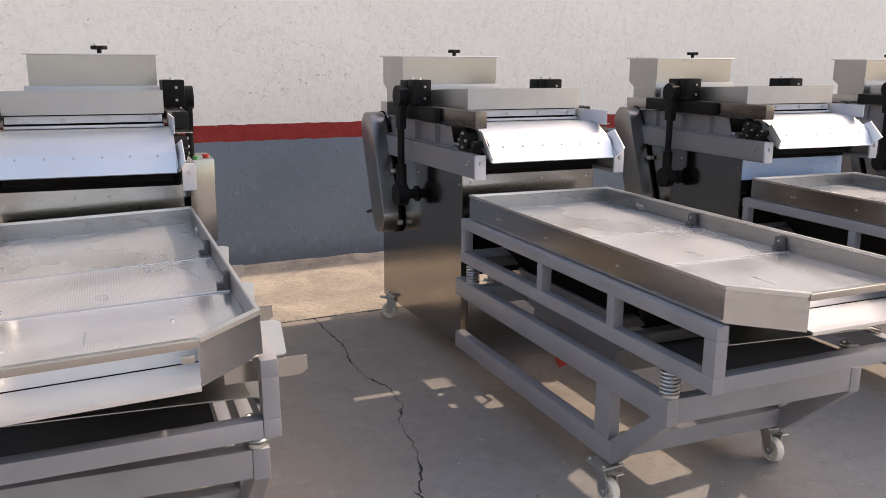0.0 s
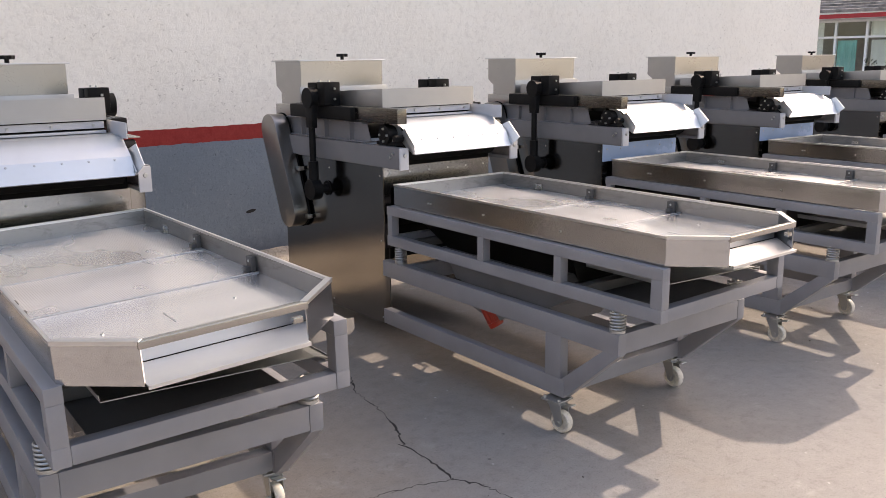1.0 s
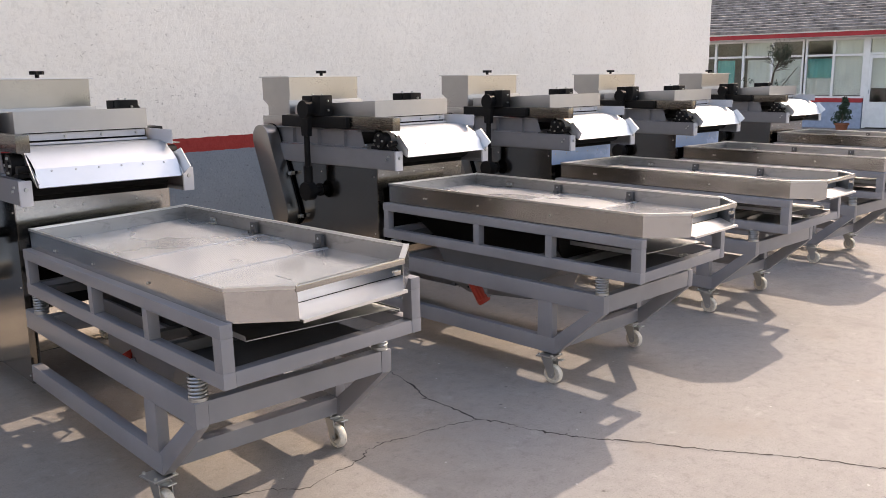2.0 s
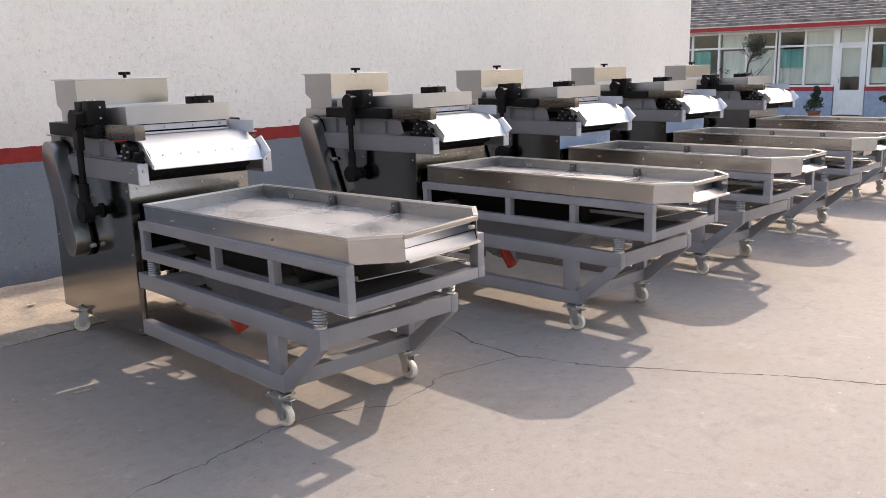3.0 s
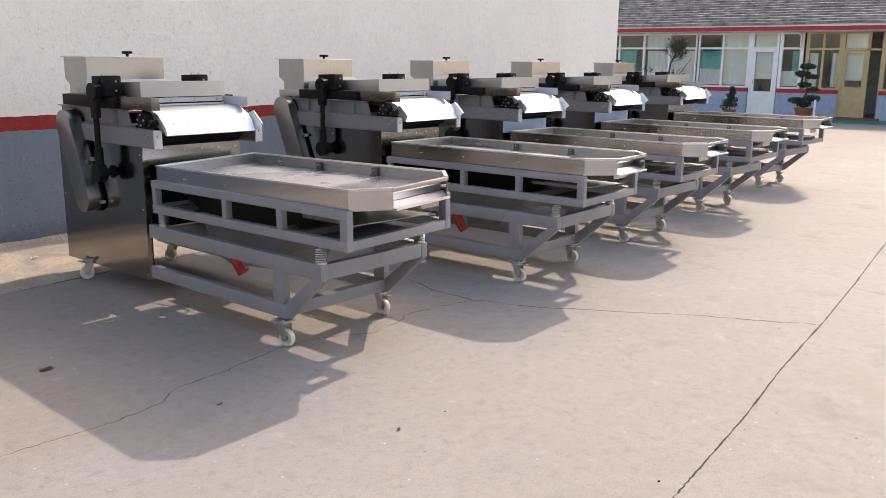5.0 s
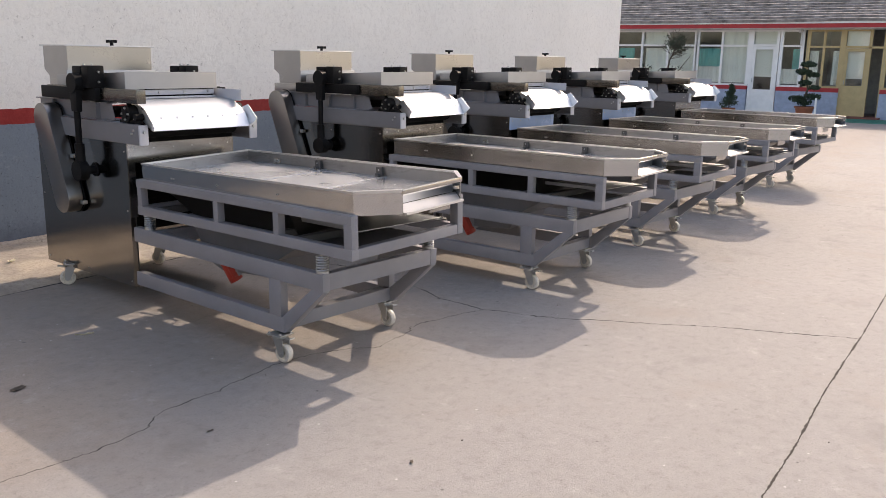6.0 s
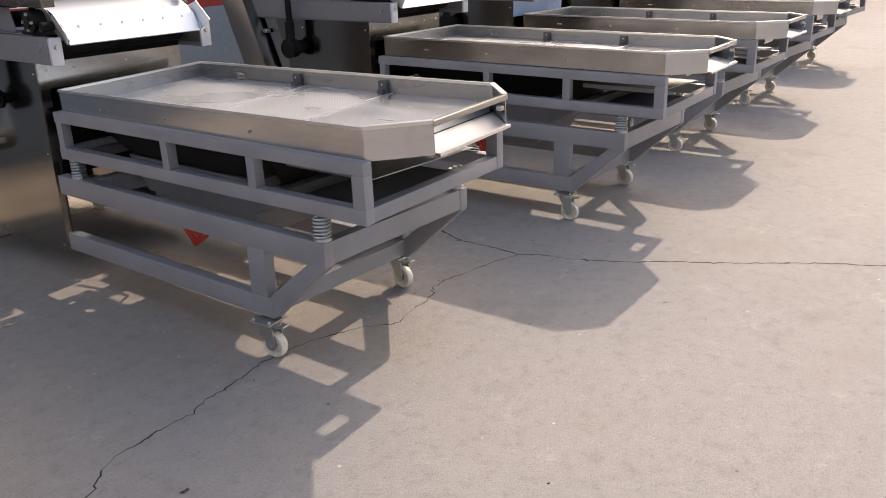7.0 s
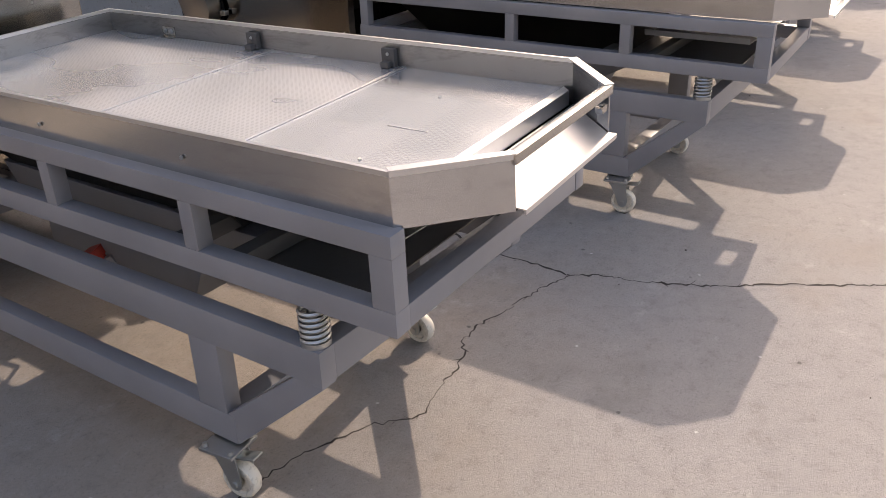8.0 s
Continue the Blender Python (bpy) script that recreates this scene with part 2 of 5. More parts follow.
def plain(name, color, rough=0.6, var=0.15, scale=6.0, metal=0.0):
    k = Mat(name, color, rough, metal)
    n = k.noise(scale, 6.0, 0.6)
    k.set("Base Color", k.mix(k.ramp(n, (0.3, 0.0), (0.72, 1.0)), tuple(c * (1 - var) for c in color), tuple(min(1, c * (1 + var)) for c in color)))
    k.bump(k.noise(scale * 12, 3.0), 0.08, 0.004)
    return k.m


ADDED_WALL = plain("added_wall_grey_brown", (0.25, 0.237, 0.222), 0.9, 0.25, 1.5)
# cracks and joints: recess shade put into the colour, with earth
CRACK = plain("crack_shade_and_dirt", (0.038, 0.033, 0.029), 0.95)
FACADE_BLUE = plain("facade_blue", (0.36, 0.415, 0.525), 0.8)
FACADE_RED = plain("facade_red", (0.45, 0.03, 0.035), 0.6)
WHITE_FRAME = plain("white_frame", (0.88, 0.865, 0.84), 0.45, 0.06)
YELLOW_FRAME = plain("ochre_frame", (0.52, 0.385, 0.19), 0.5, 0.1)
WHITE_EAVE = plain("pale_eave", (0.70, 0.68, 0.66), 0.8, 0.2, 3.0)
CURTAIN = plain("cream_curtain", (0.88, 0.86, 0.79), 0.9, 0.12, 2.0)
TEAL = plain("teal_cloth", (0.16, 0.52, 0.48), 0.9, 0.15, 2.0)
INSIDE = plain("dim_room", (0.36, 0.35, 0.33), 0.9)
ROOF = plain("weathered_tile", (0.285, 0.255, 0.240), 0.9, 0.6, 3.4)
GREEN_MAT = plain("green_mat", (0.03, 0.20, 0.14), 0.95, 0.2, 20)
TERRACOTTA = plain("terracotta", (0.30, 0.10, 0.05), 0.8)
BARK = plain("bark", (0.10, 0.075, 0.055), 0.9, 0.3, 30)
LEAF = plain("needle_leaf", (0.026, 0.050, 0.022), 0.6, 0.5, 25)
LEAF_DRY = plain("small_leaf", (0.040, 0.058, 0.032), 0.6, 0.5, 25)
PAPER = plain("paper_scrap", (0.75, 0.70, 0.55), 0.8)


def glass_material():
    k = Mat("window_glass", (0.9, 0.95, 0.93), 0.02)
    k.set("Transmission Weight", 1.0)
    k.set("IOR", 1.5)
    return k.m


GLASS = glass_material()

# ---- mesh helpers ----


def quad_box(bm, x0, x1, y0, y1, z0, z1, bevel=0.0, m=None):
    """An axis box, bevelled if asked, turned by m."""
    vs = [bm.verts.new(c) for c in ((x0, y0, z0), (x1, y0, z0), (x1, y1, z0), (x0, y1, z0), (x0, y0, z1), (x1, y0, z1), (x1, y1, z1), (x0, y1, z1))]
    fs = [bm.faces.new([vs[i] for i in f]) for f in ((3, 2, 1, 0), (4, 5, 6, 7), (0, 1, 5, 4), (1, 2, 6, 5), (2, 3, 7, 6), (3, 0, 4, 7))]
    out = vs
    if bevel:
        es = list({e for f in fs for e in f.edges})
        r = bmesh.ops.bevel(bm, geom=es, offset=bevel, segments=2, affect='EDGES', profile=0.6)
        out = list({v for f in r["faces"] for v in f.verts} | {v for v in vs if v.is_valid})
    if m is not None:
        bmesh.ops.transform(bm, matrix=m, verts=out)
    return bm


def rod(bm, a, b, r, n=14, r2=None, caps=True):
    """A round bar from a to b."""
    a, b = Vector(a), Vector(b)
    d = b - a
    m = Matrix.Translation((a + b) / 2) @ d.to_track_quat("Z", "Y").to_matrix().to_4x4()
    bmesh.ops.create_cone(bm, cap_ends=caps, segments=n, radius1=r, radius2=r if r2 is None else r2, depth=d.length, matrix=m)
    return bm


def prism(bm, outline, axis, a, b, bevel=0.0):
    """An outline of (u, v) drawn out from a to b along axis; x: (u, v) is (y, z), y: (x, z), z: (x, y)."""
    def at(u, v, w):
        return {"x": (w, u, v), "y": (u, w, v), "z": (u, v, w)}[axis]
    lo = [bm.verts.new(at(u, v, a)) for u, v in outline]
    hi = [bm.verts.new(at(u, v, b)) for u, v in outline]
    n = len(lo)
    fs = [bm.faces.new(lo), bm.faces.new(hi)]
    fs += [bm.faces.new((lo[i], lo[(i + 1) % n], hi[(i + 1) % n], hi[i])) for i in range(n)]
    bmesh.ops.recalc_face_normals(bm, faces=fs)
    if bevel:
        es = [e for e in fs[0].edges] + [e for e in fs[1].edges]
        bmesh.ops.bevel(bm, geom=es, offset=bevel, segments=2, affect='EDGES', profile=0.6)
    return bm


def sheet(bm, line, axis, a, b, thick):
    """A bent sheet: the open line of (u, v) with a thickness, drawn out from a to b."""
    pts = [Vector((u, v)) for u, v in line]
    off = []
    for i, p in enumerate(pts):
        d = (pts[min(i + 1, len(pts) - 1)] - pts[max(i - 1, 0)]).normalized()
        off.append(p + Vector((-d.y, d.x)) * thick)
    return prism(bm, [tuple(p) for p in pts] + [tuple(p) for p in reversed(off)], axis, a, b)


def finish(name, bm, material, smooth=None):
    bmesh.ops.recalc_face_normals(bm, faces=bm.faces)
    me = bpy.data.meshes.new(name)
    bm.to_mesh(me)
    bm.free()
    me.materials.append(material)
    if smooth:
        me.polygons.foreach_set("use_smooth", [True] * len(me.polygons))
        me.set_sharp_from_angle(angle=radians(smooth))
    return me


def part(name, bm, material, parent, label="", smooth=40, at=None):
    ob = new(name, finish(name, bm, material, smooth))
    ob.parent = parent
    if at is not None:
        ob.matrix_basis = at
    return tagged(ob, label=label)


def empty(name, m, label, category, group=""):
    ob = new(name)
    ob.empty_display_size = 0.2
    ob.matrix_basis = m
    return tagged(ob, label=label, category=category, group=group)


def setting(name, bm, material, label, smooth=None):
    ob = new(name, finish(name, bm, material, smooth))
    return tagged(ob, label=label, category=name.split("_")[0], kind="structure")


B = bmesh.new

# ---- ground, apron and wall ----
WALL_Y, APRON_Y, WALL_END = 6.12, 4.85, 12.07

bm = B()
# one sheet: fine near the machines, wide towards the horizon
xs = sorted(set([-400, -120, -40, -14] + [i * 0.5 for i in range(-14, 29)] + [20, 24, 40, 120, 400]))
ys = sorted(set([-400, -120, -40, -14] + [i * 0.5 for i in range(-8, 13)] + [14, 40, 120, 400]))
grid = [[bm.verts.new((x_, y_, 0.0)) for y_ in ys] for x_ in xs]
for i in range(len(xs) - 1):
    for j in range(len(ys) - 1):
        bm.faces.new((grid[i][j], grid[i + 1][j], grid[i + 1][j + 1], grid[i][j + 1]))
setting("ground", bm, CONCRETE, "pale cracked concrete yard with stains and grit")

bm = B()
n_x = 120
edge = [(-8 + i * (WALL_END + 8) / n_x) for i in range(n_x + 1)]
rows_ = []
for x_ in edge:
    w = 0.035 * noise.noise(Vector((x_ * 1.7, 0, 0))) + 0.015 * noise.noise(Vector((x_ * 6, 3, 0)))
    line = [(APRON_Y + w, 0.0005), (APRON_Y + 0.03 + w, 0.014)]
    for k in range(1, 7):
        y_ = APRON_Y + 0.03 + k * (WALL_Y - APRON_Y - 0.03) / 6
        line.append((y_, 0.016 + 0.004 * k + 0.010 * noise.noise(Vector((x_ * 2.1, y_ * 2.5, 1)))))
    rows_.append([bm.verts.new((x_, y_, z_)) for y_, z_ in line])
for i in range(n_x):
    for k in range(7):
        bm.faces.new((rows_[i][k], rows_[i + 1][k], rows_[i + 1][k + 1], rows_[i][k + 1]))
setting("pavement", bm, APRON, "rough sandy mortar apron along the wall foot", 60)

bm = B()
rng = random.Random(17)
for _ in range(160):
    x_, y_ = rng.uniform(-2.5, 9.0), WALL_Y - 0.03 - abs(rng.gauss(0, 0.05))
    r_ = rng.uniform(0.003, 0.011)
    m = Matrix.Translation((x_, y_, 0.038 + r_ * 0.3)) @ Euler((rng.uniform(0, 6), rng.uniform(0, 6), rng.uniform(0, 6))).to_matrix().to_4x4() @ Matrix.Diagonal((1.0, rng.uniform(0.5, 1), rng.uniform(0.35, 0.7), 1))
    bmesh.ops.create_icosphere(bm, subdivisions=1, radius=r_, matrix=m)
tagged(new("mortar_crumbs", finish("mortar_crumbs", bm, APRON)), label="crumbs of fallen mortar along the wall foot", category="crumbs", kind="stuff")

bm = B()
quad_box(bm, -9.0, WALL_END, WALL_Y, WALL_Y + 0.37, -0.3, 5.0)
setting("wall_north", bm, PLASTER, "rough plaster wall, off-white over a red line over blue-grey")

# unseen wall, added to block low sky and darken what the steel reflects
bm = B()
quad_box(bm, -12.3, -12.0, -14.3, WALL_Y + 0.37, -0.3, 4.2)
setting("wall_west", bm, ADDED_WALL, "unseen plain grey-brown wall added to block low sky light")

bm = B()
rows_ = []
for i in range(161):
    x_ = -8 + i * (WALL_END + 8) / 160
    d = 0.030 + 0.014 * noise.noise(Vector((x_ * 4, 7, 0)))
    h = 0.066 + 0.016 * noise.noise(Vector((x_ * 5, 2, 0)))
    rows_.append([bm.verts.new(c) for c in ((x_, WALL_Y - d - 0.02, 0.02), (x_, WALL_Y - d, h * 0.75), (x_, WALL_Y - 0.4 * d, h), (x_, WALL_Y + 0.02, h + 0.004))])
for i in range(160):
    for k in range(3):
        bm.faces.new((rows_[i][k], rows_[i + 1][k], rows_[i + 1][k + 1], rows_[i][k + 1]))
setting("baseboard", bm, APRON, "crumbling mortar lip at the wall foot", 50)


# flat dark shape on the plaster; its colour stands in for the hole's shade
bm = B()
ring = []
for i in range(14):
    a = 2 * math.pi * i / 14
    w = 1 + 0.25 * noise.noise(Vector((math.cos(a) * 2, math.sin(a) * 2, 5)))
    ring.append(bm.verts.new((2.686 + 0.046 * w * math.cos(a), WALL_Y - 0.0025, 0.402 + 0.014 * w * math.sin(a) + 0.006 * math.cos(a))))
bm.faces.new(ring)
tagged(new("wall_chip", finish("wall_chip", bm, plain("chip_shade", (0.02, 0.02, 0.02), 0.95))), label="flat dark patch standing for a chipped hole in the blue-grey plaster", category="chip", kind="structure")


def ribbon(bm, pts, width, seed, z=0.0007, jag=0.015, spurs=0.0):
    """A thin jagged line along pts on the ground, pinched shut here and there, with short spurs."""
    rng = random.Random(seed)
    fine = []
    for (x0, y0), (x1, y1) in zip(pts, pts[1:]):
        n = max(2, int(math.hypot(x1 - x0, y1 - y0) / 0.016))
        for i in range(n):
            f = i / n
            fine.append((x0 + (x1 - x0) * f + rng.uniform(-jag, jag), y0 + (y1 - y0) * f + rng.uniform(-jag, jag)))
    fine.append(pts[-1])
    prev = None
    for i, (x_, y_) in enumerate(fine):
        a, b = fine[max(i - 1, 0)], fine[min(i + 1, len(fine) - 1)]
        d = Vector((b[0] - a[0], b[1] - a[1])).normalized()
        swell = 0.55 + 0.75 * noise.noise(Vector((i * 0.13, seed * 3.7, 0)))
        w = width * max(0.22, swell * rng.uniform(0.5, 1.4)) / 2
        cur = (bm.verts.new((x_ - d.y * w, y_ + d.x * w, z)), bm.verts.new((x_ + d.y * w, y_ - d.x * w, z)))
        if prev:
            bm.faces.new((prev[0], prev[1], cur[1], cur[0]))
        prev = cur
        if rng.random() < spurs:
            a_ = math.atan2(d.y, d.x) + rng.choice((-1, 1)) * rng.uniform(0.4, 1.2)
            l_ = rng.uniform(0.012, 0.05)
            tip = bm.verts.new((x_ + l_ * math.cos(a_), y_ + l_ * math.sin(a_), z))
            bm.faces.new((cur[0], cur[1], tip))


CRACK_EAST = [(1.414, 2.227), (1.461, 2.142), (1.484, 1.98), (1.514, 1.862), (1.59, 1.68), (1.642, 1.60), (1.693, 1.50), (1.77, 1.33), (1.864, 1.16), (1.985, 0.93), (2.06, 0.74), (2.115, 0.573), (2.26, 0.264), (2.28, 0.19)]
CRACK_NORTH = [(1.414, 2.227), (1.453, 2.43), (1.452, 2.585), (1.515, 2.70), (1.575, 2.86), (1.62, 3.01), (1.645, 3.20), (1.74, 3.39), (1.765, 3.61), (1.71, 3.78), (1.725, 4.03), (1.778, 4.31), (1.775, 4.59), (1.79, 4.84)]
CRACK_WEST = [(1.414, 2.227), (1.267, 2.287), (1.13, 2.318), (1.02, 2.345), (0.939, 2.373), (0.85, 2.368), (0.75, 2.32), (0.60, 2.313), (0.473, 2.298), (0.44, 2.308), (0.358, 2.402), (0.264, 2.448), (0.179, 2.495), (0.10, 2.515),
              (-0.066, 2.539), (-0.164, 2.532), (-0.297, 2.513), (-0.388, 2.516), (-0.479, 2.487), (-0.559, 2.507), (-0.682, 2.498), (-0.76, 2.509), (-0.836, 2.478), (-0.932, 2.404), (-1.2, 2.39), (-1.7, 2.46), (-2.3, 2.4)]
# flat ribbons, not grooves; their dark colour carries the shade of the gap
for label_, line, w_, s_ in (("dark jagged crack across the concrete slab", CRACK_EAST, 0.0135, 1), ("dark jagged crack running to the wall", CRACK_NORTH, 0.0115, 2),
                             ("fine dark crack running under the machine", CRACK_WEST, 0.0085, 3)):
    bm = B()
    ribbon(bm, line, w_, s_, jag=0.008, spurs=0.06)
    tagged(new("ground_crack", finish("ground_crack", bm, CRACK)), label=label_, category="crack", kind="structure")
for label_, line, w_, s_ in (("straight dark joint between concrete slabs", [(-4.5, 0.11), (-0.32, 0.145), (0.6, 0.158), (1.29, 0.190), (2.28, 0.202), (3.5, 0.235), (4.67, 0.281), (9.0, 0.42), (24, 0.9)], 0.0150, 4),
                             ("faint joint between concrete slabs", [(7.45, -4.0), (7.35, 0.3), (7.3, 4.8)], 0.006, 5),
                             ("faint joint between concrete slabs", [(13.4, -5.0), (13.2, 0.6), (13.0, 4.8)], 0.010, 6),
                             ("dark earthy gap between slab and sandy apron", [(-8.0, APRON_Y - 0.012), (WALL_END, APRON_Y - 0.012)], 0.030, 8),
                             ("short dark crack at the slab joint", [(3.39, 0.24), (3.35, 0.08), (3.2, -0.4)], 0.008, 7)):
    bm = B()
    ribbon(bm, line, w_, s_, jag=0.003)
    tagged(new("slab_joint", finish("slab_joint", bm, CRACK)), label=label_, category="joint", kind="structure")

# ---- the machines ----
TEMPLATE = empty("nut_slicer", Matrix.Identity(4), "stainless nut slicing machine with vibrating sieve tray on castors", "machine", "row of nut slicing machines")


def piece(name, bm, material, label="", smooth=40, parent=None, at=None):
    return part(name, bm, material, parent or TEMPLATE, label, smooth, at)


def bolt_mesh(r=0.006, h=0.006):
    bm = B()
    bmesh.ops.create_cone(bm, cap_ends=True, segments=6, radius1=r, radius2=r * 0.8, depth=h)
    return finish("bolt", bm, ZINC, 30)


BOLT, SCREW = bolt_mesh(0.0078, 0.010), bolt_mesh(0.0056, 0.0035)
NUT = bolt_mesh(0.0115, 0.012)


def bolt(parent, place, way, mesh):
    ob = new("screw" if mesh is SCREW else "bolt", mesh)
    ob.parent = parent
    ob.matrix_basis = Matrix.Translation(place) @ Vector(way).to_track_quat("Z", "Y").to_matrix().to_4x4()
    return ob


def cabinet():
    X, Y0, Y1, Z0, Z1 = 0.385, 1.89, 3.0, 0.124, 1.012
    t = 0.003
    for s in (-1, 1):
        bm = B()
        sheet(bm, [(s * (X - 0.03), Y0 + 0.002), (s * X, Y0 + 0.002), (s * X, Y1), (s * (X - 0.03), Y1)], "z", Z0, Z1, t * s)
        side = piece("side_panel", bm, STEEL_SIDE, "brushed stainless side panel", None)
        for y_ in (Y0 + 0.03, (Y0 + Y1) / 2, Y1 - 0.03):
            for z_ in (Z0 + 0.035, 0.60, Z1 - 0.05):
                if abs(y_ - (Y0 + Y1) / 2) < 0.01 and z_ == 0.60:
                    continue
                bolt(side, (s * (X + 0.002), y_, z_), (s, 0, 0), SCREW)
    bm = B()
    quad_box(bm, -X + 0.004, X - 0.004, Y0, Y0 + t, 0.893, Z1)
    front = piece("front_panel", bm, STEEL, "stainless front panel over the discharge opening", None)
    for s in (-1, 1):
        bm = B()
        quad_box(bm, min(s * (X - 0.004), s * (X - 0.05)), max(s * (X - 0.004), s * (X - 0.05)), Y0, Y0 + t, 0.56, 0.8925)
        piece("front_stile", bm, STEEL, "", None)
        # lower stile darkened to carry the shade inside the cabinet
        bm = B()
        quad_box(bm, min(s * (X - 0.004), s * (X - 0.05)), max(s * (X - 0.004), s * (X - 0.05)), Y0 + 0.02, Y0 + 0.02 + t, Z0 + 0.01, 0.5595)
        piece("inner_stile", bm, SHADE_PAINT, "inner stile toned dark for shade", None)
    for i in range(6):
        bolt(front, (-0.34 + i * 0.136, Y0 - 0.002, 0.975), (0, -1, 0), SCREW)
    bm = B()
    quad_box(bm, -X + 0.004, X - 0.004, Y1 - 0.006, Y1 - 0.003, 0.42, Z1)
    piece("back_panel", bm, STEEL, "", None)
    bm = B()
    quad_box(bm, -X + 0.004, X - 0.004, Y0 + 0.004, Y1 - 0.008, Z1 - 0.004, Z1 + 0.002)
    piece("top_panel", bm, STEEL, "", None)
    # blackened sheets stand for the shaded opening of the cabinet
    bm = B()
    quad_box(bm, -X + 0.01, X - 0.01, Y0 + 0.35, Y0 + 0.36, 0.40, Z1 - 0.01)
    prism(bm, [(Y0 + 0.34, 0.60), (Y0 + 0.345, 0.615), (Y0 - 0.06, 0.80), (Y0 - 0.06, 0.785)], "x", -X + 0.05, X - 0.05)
    piece("discharge_chute", bm, DARK, "discharge chute inside the cabinet, coloured near black for shade", None)
    for s in (-1, 1):
        for y_ in (Y0 + 0.02, Y1 - 0.05):
            bm = B()
            quad_box(bm, s * (X - 0.025) - 0.02, s * (X - 0.025) + 0.02, y_, y_ + 0.04, Z0 + 0.005, Z1 - 0.006, 0.003)
            piece("corner_post", bm, GREY_PAINT, "", None)
        bm = B()
        quad_box(bm, s * (X - 0.025) - 0.02, s * (X - 0.025) + 0.02, Y0 + 0.06, Y1 - 0.05, Z0 + 0.006, Z0 + 0.05, 0.003)
        piece("base_rail", bm, GREY_PAINT, "", None)


def hopper():
    bm = B()
    y0, y1 = 2.868, 3.192
    prism(bm, [(y0 + 0.004, 1.262), (y1 - 0.062, 1.262), (y1 - 0.062, 1.385), (y1, 1.425), (y1, 1.578), (y0, 1.578), (y0, 1.445), (y0 + 0.004, 1.445)], "x", -0.308, 0.308)
    h = piece("hopper", bm, STEEL_HOPPER, "stainless feed hopper", None)
    bm = B()
    quad_box(bm, -0.328, 0.328, y0 - 0.013, y1 + 0.013, 1.578, 1.586, 0.002)
    lid = piece("lid", bm, STEEL_BRIGHT, "flat stainless hopper lid", 30, parent=h)
    bm = B()
    rod(bm, (0.10, 3.03, 1.586), (0.10, 3.03, 1.606), 0.012, 10)
    rod(bm, (0.10, 3.03, 1.606), (0.10, 3.03, 1.624), 0.030, 12, 0.034)
    for i in range(6):
        a = i * math.pi / 3
        rod(bm, (0.10 + 0.03 * math.cos(a), 3.03 + 0.03 * math.sin(a), 1.605), (0.10 + 0.03 * math.cos(a), 3.03 + 0.03 * math.sin(a), 1.625), 0.011, 8)
    piece("lid_knob", bm, BLACK, "black star knob", 40, parent=h)
    bm = B()
    quad_box(bm, -0.330, 0.330, 2.845, 2.862, 1.335, 1.422, 0.002)
    piece("feed_gate", bm, STEEL_HEAD, "stainless feed gate plate", 30, parent=h)
    bm = B()
    quad_box(bm, -0.335, 0.335, 2.885, 3.165, 1.235, 1.312, 0.003)
    piece("hopper_base", bm, STEEL_HOPPER, "", 30, parent=h)


